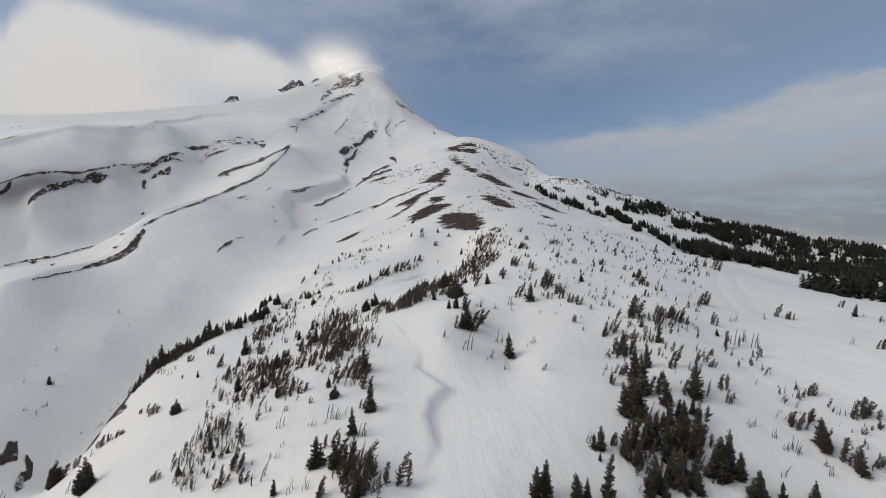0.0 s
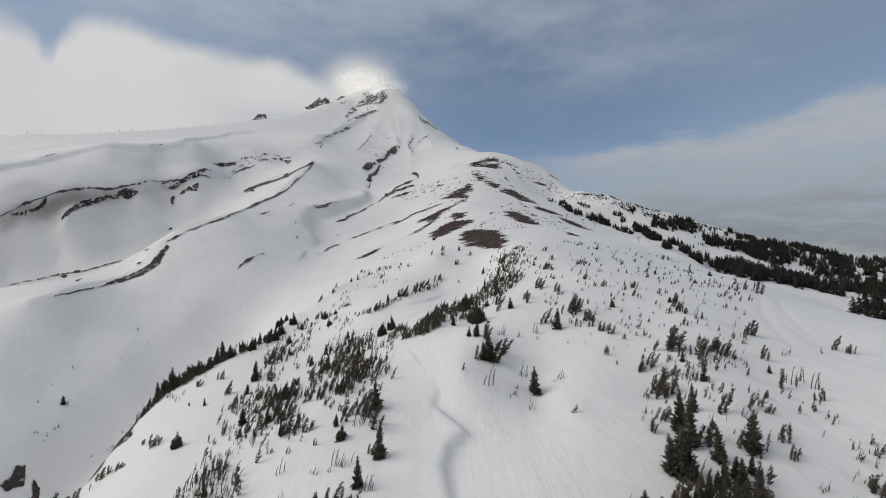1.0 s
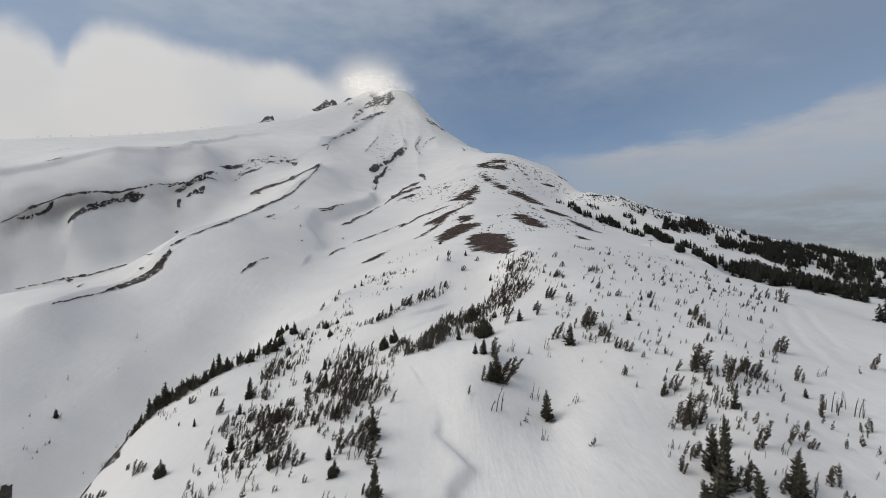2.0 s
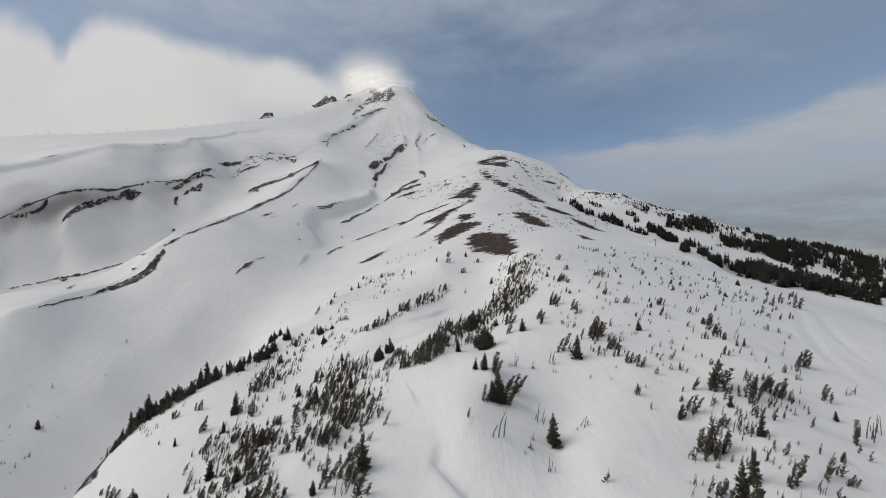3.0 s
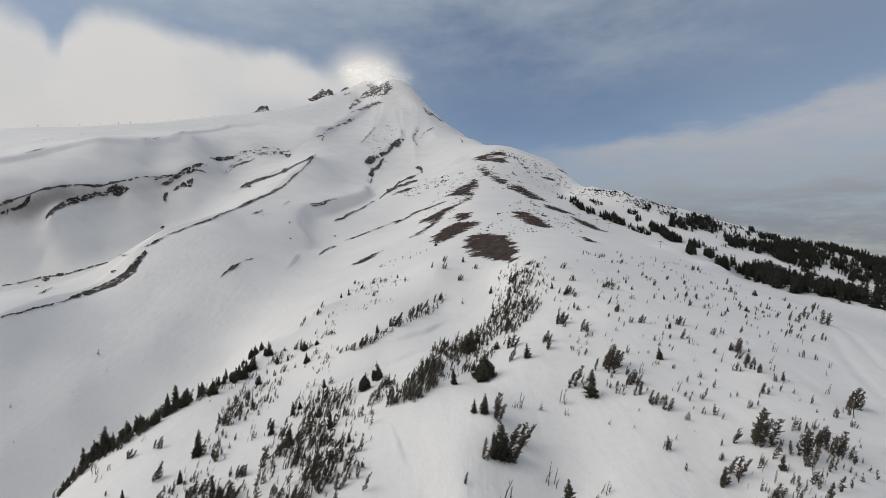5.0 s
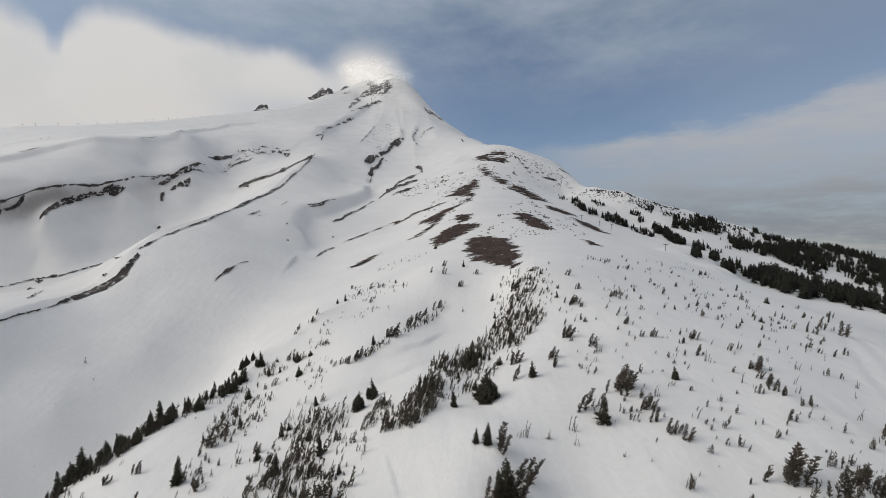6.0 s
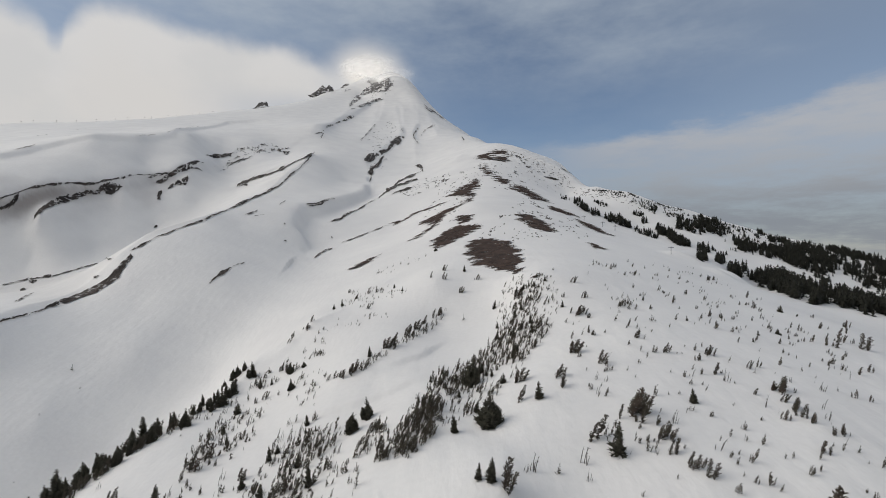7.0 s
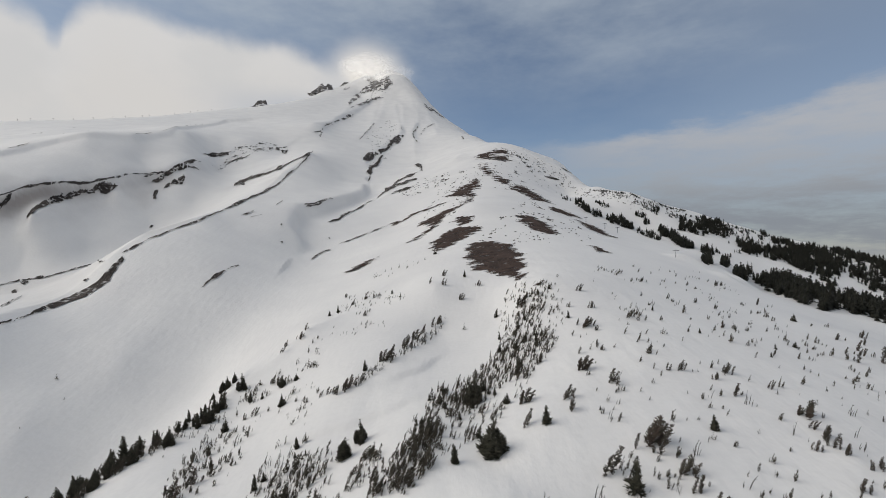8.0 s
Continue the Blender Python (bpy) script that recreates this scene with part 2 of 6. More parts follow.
FAR_WALL = [
    (-561, 703, 174), (-607, 689, 171), (-558, 840, 205), (-543, 935, 241), (-510, 985, 268), (-555, 1200, 319), (-570, 707,
    160), (-551, 853, 217), (-488, 843, 156), (-515, 891, 207), (-679, 954, 332), (-706, 921, 313), (-715, 850, 281), (-708,
    760, 247), (-699, 700, 223), (-645, 1030, 347), (-632, 1200, 402), (-454, 1382, 387), (-548, 680, 111), (-580, 630, 82),
    (-635, 640, 134), (-427, 1000, 239), (-512, 740, 120), (-462, 930, 205), (-597, 985, 287), (-622, 725, 201), (-649, 700,
    202), (-563, 1380, 422), (-1042, 1350, 445), (-830, 1100, 371), (-750, 1120, 378), (-910, 1350, 445), (-692, 1180, 397),
    (-769, 1450, 477), (-960, 1800, 585), (-826, 880, 290), (-1141, 1200, 384), (-760, 1900, 605)
]
PLATEAU = [
    (-1928, 2000, 620), (-1674, 2050, 642), (-1467, 2150, 682), (-1289, 2300, 751), (-1165, 2450, 818), (-1021, 2700, 923),
    (-885, 2900, 1015)
]
PEAK = [
    (-962, 3688, 1323), (-766, 3300, 1167), (-758, 3750, 1427), (-575, 3700, 1418), (-472, 3850, 1569), (-317, 3800, 1479),
    (-155, 3600, 1252), (-1, 3100, 955), (110, 2400, 689), (-210, 1404, 364), (-81, 1458, 371), (-273, 2500, 775), (-436,
    1900, 592), (-391, 2300, 708), (-72, 2000, 591), (55, 1500, 433), (-471, 1700, 551), (-221, 1100, 267), (-645, 3760,
    1485), (-642, 3500, 1239), (-343, 3300, 1152), (-228, 3720, 1365), (-75, 3350, 1101), (66, 2750, 806), (133, 2000, 580),
    (239, 3300, 812), (346, 2600, 547)
]
SKYLINE = [
    (147, 1281, 393), (116, 1600, 475), (260, 1350, 379), (341, 1356, 334), (324, 1180, 286), (315, 1020, 250), (319, 870,
    219), (465, 960, 197), (540, 900, 162), (585, 820, 135), (706, 850, 117), (754, 830, 100), (792, 800, 93), (831, 770,
    77)
]
FAR_SIDE = [
    (461, 1831, 210), (888, 3526, -12), (438, 1593, 173), (843, 3068, -29), (426, 1377, 150), (820, 2652, -32), (430, 1174, 129),
    (829, 2262, -35), (628, 1296, 97), (1210, 2496, -78), (729, 1215, 73), (1404, 2340, -95), (790, 1107, 56), (1522, 2132, -103),
    (953, 1148, 33), (1835, 2210, -129), (1018, 1120, 23), (1960, 2158, -137), (1069, 1080, 13), (2058, 2080, -143), (1122, 1040,
    0), (2161, 2002, -152), (-2891, 3000, 595), (-2200, 3225, 655), (-1747, 3675, 789), (-1327, 4350, 981), (-1154, 4426, 1011),
    (-566, 4620, 1228), (-186, 4320, 923)
]
FAR_RIGHT = [
    (1500, 900, 20), (1900, 1500, -70), (2600, 1900, -90), (3000, 1000, -120), (1200, 500, 20), (3000, 0, -150), (3400, 3050, -5),
    (3700, 2700, 0), (3000, 3500, -20), (2300, 4100, -70), (900, 350, 30), (600, 150, 35), (450, 4600, -150)
]
NEAR_GROUND = [
    (0, 80, 57.0), (65, 85, 58.0), (0, 40, 50.0), (0, -60, 30.0), (110, 10, 44.0), (-110, 30, 8.0), (-110, 120, 24.0), (230, 60,
    44.0), (-60, 85, 42.0), (141, 172, 72.5), (44, 320, 111.0), (53, 309, 111.0), (0, -400, -40.0), (-400, -100, -60.0), (400,
    -100, 0.0), (-1500, 100, 60.0), (1500, 300, -60.0), (0, -3000, -500.0), (-2500, -1500, -300.0), (2500, -1500, -400.0), (-168, 200, 23.0), (240, 130, 60.0), (-260, 150, 32.0), (7, 138, 71.3), (15, 162, 77.6), (-31, 245, 78.0), (-87, 286, 67.0), (-69,
    314, 81.5), (-5, 197, 77.5)
]
LANDFORMS = SPUR + EAST_FLANK + WEST_EDGE + GULLY + MORAINE + FAR_WALL + PLATEAU + PEAK + SKYLINE + FAR_SIDE + FAR_RIGHT + NEAR_GROUND
# ---- sharp breaks in the snow: lines in plan ----
DRIFT_LIP = [(-3.4, 145.5), (0.1, 133.8), (-0.5, 128.0), (6.8, 114.2), (3.1, 108.9), (1.7, 102.6), (3.1, 91.9), (-0.1, 84.1), (0.2, 77.3)]
UPPER_DRIFT = [(6.9, 274.4), (-0.0, 265.1), (-5.1, 252.7), (-15.7, 244.0), (-25.3, 241.2)]
LOWER_DRIFT = [(0.7, 233.7), (-5.5, 227.6), (-13.1, 222.3), (-24.5, 218.5), (-37.9, 217.6), (-54.0, 219.5)]
GULLY_LIP = [(-177.7, 1126.2), (-154.5, 974.5), (-158.6, 911.6), (-173.3, 842.7), (-191.2, 773.0), (-203.9, 745.6), (-195.3, 682.4), (-186.6, 658.3), (-177.1, 651.1), (-169.3, 630.9), (-163.8, 587.6)]
CLIFF_LIP = [(-656.2, 588.9), (-636.2, 663.1), (-610.3, 710.8), (-603.8, 742.1), (-596.7, 786.8), (-591.8, 824.4), (-577.4, 860.8), (-571.1, 907.2), (-562.3, 948.7), (-537.0, 977.8), (-531.5, 1048.1), (-554.9, 1246.4)]
PLATEAU_BROW = [(-783, 687), (-718, 723), (-719, 823), (-716, 849), (-721, 887), (-712, 925), (-688, 957), (-646, 1032), (-644, 1156), (-749, 1440), (-878, 1920), (-794, 2109)]
RIB_EDGE, SHOULDER_EDGE, BOWL_EDGE = (
    [(-197, 1245), (-230, 1408), (-221, 1558), (-195, 1833), (-178, 2004), (-223, 2369)],
    [(-444, 1575), (-425, 1667), (-513, 2247), (-511, 2621), (-512, 3146), (-437, 3324)],
    [(-107, 1837), (-133, 1982), (-144, 2147), (-140, 2469)],
)
LIPS = [(RIB_EDGE, 9.0, 10.0, 100.0), (SHOULDER_EDGE, 14.0, 10.0, 90.0), (BOWL_EDGE, 10.0, 8.0, 60.0), (DRIFT_LIP, -2.3, 1.3, 13.0), (UPPER_DRIFT, -1.2, 0.8, 8.0), (LOWER_DRIFT, -1.0, 0.8, 8.0), (GULLY_LIP, -15.0, 6.0, 42.0), (CLIFF_LIP, 14.0, 9.0, 60.0), (PLATEAU_BROW, 7.0, 6.0, 50.0)]
RIBS = [
    [(-722, 3598), (-622, 3231), (-487, 2069), (-449, 1583)],
    [(-475, 3586), (-445, 3211), (-363, 2459), (-303, 1749)],
    [(-407, 3529), (-297, 3003), (-206, 2272), (-184, 1848), (-213, 1625), (-207, 1344)],
    [(-349, 3549), (-204, 3166), (-140, 2267), (-118, 1821), (-86, 1450)],
    [(-290, 3574), (-127, 3070), (-63, 2570), (-36, 1938)],
    [(25, 1160), (-23, 1187), (-82, 1157), (-105, 994), (-116, 920), (-145, 827), (-163, 732)],
    [(97, 1214), (42, 1275), (25, 1160)],
    [(177, 1283), (219, 1181), (273, 1160), (292, 1114)],
]
SLED_TRACKS = [
    [(168.4, 251.3), (140, 207.9), (126.1, 182.5), (120.6, 168.1), (119.1, 162.9)],
    [(175.8, 247.9), (150.8, 208.2), (140, 185)],
]
MOUNDS = [(218, 504), (229, 501), (230, 452), (255, 473), (303, 483), (295, 456)]
RUBBLE = [
    [(14, 877), (79, 1096), (141, 1198), (279, 1147), (273, 1077), (130, 810), (80, 767)],
    [(-30, 648), (-6, 906), (71, 986), (51, 834), (11, 568)],
    [(268, 1057), (307, 875), (404, 875), (319, 793), (251, 853)],
    [(-90, 936), (-32, 1072), (50, 1005), (-6, 906), (-65, 891)],
    [(29, 473), (119, 749), (170, 693), (141, 493), (75, 418)],
    [(-528, 2965), (-563, 3760), (-436, 3652), (-375, 3499), (-462, 3241)],
    [(-214, 1269), (-303, 1867), (-307, 2614), (-200, 2163), (-164, 1329)],
    [(-534, 1053), (-563, 1328), (-521, 1459), (-469, 1409), (-536, 1206)],
    [(287, 1005), (315, 861), (427, 885), (350, 806), (285, 834)],
    [(476, 881), (513, 843), (449, 769), (394, 783), (350, 806)],
    [(134, 1224), (226, 1173), (280, 1114), (289, 1012), (253, 1056), (182, 1082)],
]
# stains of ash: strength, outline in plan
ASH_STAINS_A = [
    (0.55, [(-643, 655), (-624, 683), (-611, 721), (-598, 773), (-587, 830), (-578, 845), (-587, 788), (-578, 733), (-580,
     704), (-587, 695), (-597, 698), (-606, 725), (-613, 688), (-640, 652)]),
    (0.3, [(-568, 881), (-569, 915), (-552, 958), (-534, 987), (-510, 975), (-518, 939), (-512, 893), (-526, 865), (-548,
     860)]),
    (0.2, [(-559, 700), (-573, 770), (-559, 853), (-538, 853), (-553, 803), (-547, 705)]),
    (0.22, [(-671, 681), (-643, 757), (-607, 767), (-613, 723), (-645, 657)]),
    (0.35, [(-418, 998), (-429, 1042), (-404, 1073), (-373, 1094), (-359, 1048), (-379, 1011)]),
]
ASH_STAINS_B = [
    (0.14, [(-543, 630), (-507, 667), (-284, 464), (-273, 431), (-263, 363)]),
]
ASH_STAINS = ASH_STAINS_A + ASH_STAINS_B
# ---- ground: one sheet from under the camera to the peak ----
HUB = (3.0, -60.0)


def polar(x, y):
    dx, dy = np.asarray(x, float) - HUB[0], np.asarray(y, float) - HUB[1]
    r = np.hypot(dx, dy)
    return 2.0 * np.arctan2(dx, dy), np.log(np.maximum(r, 1e-3)), r


def fit_landforms():
    p = np.array(LANDFORMS, float)
    u, v, r = polar(p[:, 0], p[:, 1])
    n = len(p)
    m = np.zeros((n + 3, n + 3))
    m[:n, :n] = ((u[:, None] - u) ** 2 + (v[:, None] - v) ** 2) ** 0.75 - 0.0004 * np.eye(n)
    m[:n, n:] = np.c_[np.ones(n), u, v]
    m[n:, :n] = m[:n, n:].T
    return u, v, np.linalg.solve(m, np.r_[(p[:, 2] - 100) / r, 0, 0, 0])


FORM = fit_landforms()


def value_noise(x, y, seed=0):
    """Smooth noise of wavelength 1, from -1 to 1."""
    xi, yi = np.floor(x).astype(np.int64), np.floor(y).astype(np.int64)
    fx, fy = x - xi, y - yi
    fx, fy = fx * fx * fx * (fx * (fx * 6 - 15) + 10), fy * fy * fy * (fy * (fy * 6 - 15) + 10)

    def lattice(i, j):
        h = (i * 374761393 + j * 668265263 + seed * 974634777) & 0x7FFFFFFF
        h = ((h ^ (h >> 13)) * 1274126177) & 0x7FFFFFFF
        return ((h ^ (h >> 16)) & 0xFFFF) / 32767.5 - 1

    a = lattice(xi, yi) * (1 - fx) + lattice(xi + 1, yi) * fx
    b = lattice(xi, yi + 1) * (1 - fx) + lattice(xi + 1, yi + 1) * fx
    return a * (1 - fy) + b * fy


def fbm(x, y, octaves=4, seed=0):
    s, a = 0, 1.0
    for k in range(octaves):
        s = s + a * value_noise(x * 2**k, y * 2**k, seed + k)
        a *= 0.5
    return s / 1.6


def smoothstep(a, b, v):
    t = np.clip((v - a) / (b - a), 0, 1)
    return t * t * (3 - 2 * t)


def line_gap(x, y, line):
    """The distance in plan from a line."""
    best = np.full(np.shape(x), 1e9)
    for (ax, ay), (bx, by) in zip(line[:-1], line[1:]):
        dx, dy = bx - ax, by - ay
        t = np.clip(((x - ax) * dx + (y - ay) * dy) / (dx * dx + dy * dy), 0, 1)
        best = np.minimum(best, np.hypot(x - ax - t * dx, y - ay - t * dy))
    return best


def signed_gap(x, y, line):
    """The same, counted positive on the right-hand side of the way along the line, and how far beyond its ends."""
    best, sign = np.full(np.shape(x), 1e9), np.ones(np.shape(x))
    for (ax, ay), (bx, by) in zip(line[:-1], line[1:]):
        dx, dy = bx - ax, by - ay
        t = np.clip(((x - ax) * dx + (y - ay) * dy) / (dx * dx + dy * dy), 0, 1)
        d = np.hypot(x - ax - t * dx, y - ay - t * dy)
        side = np.where((x - ax) * dy - (y - ay) * dx > 0, 1.0, -1.0)
        sign = np.where(d < best, side, sign)
        best = np.minimum(best, d)
    first, last = np.array(line[0]), np.array(line[-1])
    ends = np.minimum(np.hypot(x - first[0], y - first[1]), np.hypot(x - last[0], y - last[1]))
    return best * sign, ends


MORAINE_LINE = [(-256, 300), (-252, 317), (-266, 365), (-283, 430), (-279, 467), (-287, 519), (-269, 600), (-281, 720), (-303, 950), (-323, 1180)]
BELT_LINE = [(-116, 180), (-121, 206), (-108, 240), (-97, 255), (-85, 283), (-69, 312), (-54, 345), (-37, 395)]
CRESTS = [(MORAINE_LINE, 4.0, 16.0), (BELT_LINE, 2.5, 14.0)]


def ground_z(x, y):
    x, y = np.asarray(x, float), np.asarray(y, float)
    u, v, r = polar(x, y)
    u0, v0, w = FORM
    n = len(u0)
    s = w[n] + w[n + 1] * u + w[n + 2] * v
    for k in range(n):
        s = s + w[k] * ((u - u0[k]) ** 2 + (v - v0[k]) ** 2) ** 0.75
    z = 100 + r * s
    for line, high, wide in CRESTS:
        gap = line_gap(x, y, line)
        z = z + high * (np.exp(-gap / wide) - 0.4) * np.exp(-((gap / (3 * wide)) ** 2))
    for line, drop, wide, reach in LIPS:
        gap, ends = signed_gap(x, y, line)
        fade = np.exp(-((gap / reach) ** 2)) * smoothstep(0, 2.0 * reach, ends)
        step = np.tanh((gap if drop > 0 else -gap) / wide)
        z = z - abs(drop) * fade * (0.5 * step - 0.25 * np.exp(-np.abs(gap) / wide))
    for line in RIBS:
        gap = line_gap(x, y, line)
        gap = gap + 0.012 * r * fbm(x / 320, y / 420, 3, 91)
        z = z + 0.0032 * r * np.exp(-np.sqrt(gap**2 + (0.004 * r) ** 2) / (0.016 * r)) * np.exp(-((gap / (0.05 * r)) ** 2))
    for line in SLED_TRACKS:
        gap = line_gap(x, y, line)
        z = z - 0.22 * np.exp(-((gap / 1.9) ** 2)) + 0.08 * np.exp(-(((gap - 3.4) / 1.8) ** 2))
    for mx, my in MOUNDS:
        z = z + 3.2 * np.exp(-(((x - mx) / 9) ** 2) - ((y - my) / 12) ** 2)
    near = smoothstep(900, 250, r)
    z = z + near * (0.45 * fbm(x / 26, y / 26, 3, 5) + 0.12 * fbm(x / 5, y / 8, 3, 9))
    far = smoothstep(500, 1600, r)
    z = z + far * r * 0.0015 * fbm(u * 7, v * 7, 5, 21)
    return z


def grid_mesh(name, x, y, z, mat, closed=False):
    """A sheet of quads from arrays of rows and columns."""
    rows, cols = x.shape
    k = np.arange(rows * cols).reshape(rows, cols)
    if closed:
        k = np.c_[k, k[:, 0]]
    quads = np.stack([k[:-1, :-1], k[:-1, 1:], k[1:, 1:], k[1:, :-1]], -1).reshape(-1, 4)
    me = bpy.data.meshes.new(name)
    me.from_pydata(np.stack([x, y, z], -1).reshape(-1, 3).tolist(), [], quads.tolist())
    me.polygons.foreach_set("use_smooth", [True] * len(me.polygons))
    me.materials.append(mat)
    return me


def inside(px, py, poly):
    """Which points lie in a closed outline."""
    hit = np.zeros(np.shape(px), bool)
    x0, y0 = poly[-1]
    for x1, y1 in poly:
        if y0 != y1:
            hit ^= ((y1 > py) != (y0 > py)) & (px < (x0 - x1) * (py - y1) / (y0 - y1) + x1)
        x0, y0 = x1, y1
    return hit


def build_ground():
    az = np.radians(np.r_[np.linspace(-54, 54, 720), np.linspace(56, 304, 70)])
    r = np.r_[0.5, np.geomspace(12, 110, 90), np.geomspace(111, 360, 230), np.geomspace(363, 520, 55), np.geomspace(524, 1350, 190), np.geomspace(1362, 4850, 130)]
    a, rr = np.meshgrid(-az[::-1], r)
    x, y = HUB[0] - np.sin(a) * rr, HUB[1] + np.cos(a) * rr
    me = grid_mesh("ground", x, y, ground_z(x, y), SNOW, closed=True)
    # Wind-blown ash and meltwater stains below the cliffs and along the moraine.
    jitter = random.Random(5)
    ash = np.zeros(x.shape)
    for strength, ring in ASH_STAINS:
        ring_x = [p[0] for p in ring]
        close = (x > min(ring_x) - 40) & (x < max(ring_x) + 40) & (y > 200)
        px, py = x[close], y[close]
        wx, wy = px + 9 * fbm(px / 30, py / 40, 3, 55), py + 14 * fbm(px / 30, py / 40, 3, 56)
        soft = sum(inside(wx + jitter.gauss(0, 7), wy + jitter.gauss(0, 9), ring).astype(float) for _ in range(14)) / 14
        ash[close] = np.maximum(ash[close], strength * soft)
    ash = ash * (0.75 + 0.35 * fbm(x / 14, y / 22, 3, 58))
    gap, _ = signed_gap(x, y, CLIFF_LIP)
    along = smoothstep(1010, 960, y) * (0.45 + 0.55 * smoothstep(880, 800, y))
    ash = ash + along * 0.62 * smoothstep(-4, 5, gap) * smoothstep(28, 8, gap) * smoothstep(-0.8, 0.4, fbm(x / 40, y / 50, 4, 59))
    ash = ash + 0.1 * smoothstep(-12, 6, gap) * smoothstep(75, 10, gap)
    ash = ash + 0.22 * np.exp(-line_gap(x, y, MORAINE_LINE) / 16) * smoothstep(-0.1, 0.8, fbm(x / 40, y / 60, 4, 57))
    # Ski tracks down the open lane beside the drift.
    mid = 13 + 0.06 * (y - 100)
    lane = smoothstep(16, 9, np.abs(x - mid - 4)) * smoothstep(55, 75, y) * smoothstep(165, 130, y)
    lane = lane + 0.7 * smoothstep(16, 8, np.abs(x - 118 - 0.42 * (y - 120))) * smoothstep(60, 90, y) * smoothstep(330, 250, y)
    me.attributes.new("piste", "FLOAT", "POINT").data.foreach_set("value", np.clip(lane, 0, 1).ravel())
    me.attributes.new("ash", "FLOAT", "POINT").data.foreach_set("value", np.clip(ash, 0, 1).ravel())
    tagged(new("ground", me), "wide snow-covered mountain slopes, wind-packed and softly drifted", "snow", kind="structure")


build_ground()

# ---- snow-free ground: outlines in plan ----
EARTH_OUTLINES_A = [
    [(28, 475), (43, 465), (55, 445), (54, 416), (58, 403), (51, 371), (50, 358), (46, 347), (48, 324), (43, 330), (40, 341), (35,
     355), (26, 367), (18, 382), (22, 402), (16, 415), (23, 436), (22, 457)],
    [(37, 539), (18, 549), (3, 541), (-10, 511), (-7, 492), (-5, 471), (7, 480), (24, 504), (33, 520)],
    [(31, 586), (17, 599), (16, 581), (21, 558), (28, 558)],
    [(59, 891), (31, 850), (6, 781), (25, 768), (38, 727), (22, 666), (-3, 670), (-32, 657), (-8, 605), (-20, 586), (-32, 556),
     (-25, 554), (-11, 584), (7, 635), (34, 679), (53, 836)],
]
EARTH_OUTLINES_B = [
    [(3, 742), (-28, 755), (-55, 743), (-80, 726), (-65, 721), (-39, 743), (-11, 736)],
    [(74, 1059), (91, 943), (119, 883), (100, 846), (87, 906), (74, 984)],
    [(70, 1137), (101, 1179), (145, 1218), (149, 1146), (137, 1078), (110, 1078), (88, 1099)],
    [(129, 870), (146, 828), (155, 748), (134, 740), (121, 780), (105, 812)],
    [(150, 717), (170, 714), (180, 688), (156, 674), (141, 686)],
    [(167, 658), (183, 638), (186, 583), (172, 576), (167, 616)],
    [(83, 590), (99, 592), (110, 562), (108, 509), (96, 497), (87, 517), (81, 556)],
    [(126, 460), (132, 452), (126, 426), (119, 424), (121, 445)],
]
EARTH_OUTLINES_C = [
    [(47, 307), (52, 302), (50, 300), (47, 303)],
    [(-87, 500), (-77, 522), (-61, 534), (-68, 511), (-78, 500)],
]
EARTH_OUTLINES = EARTH_OUTLINES_A + EARTH_OUTLINES_B + EARTH_OUTLINES_C

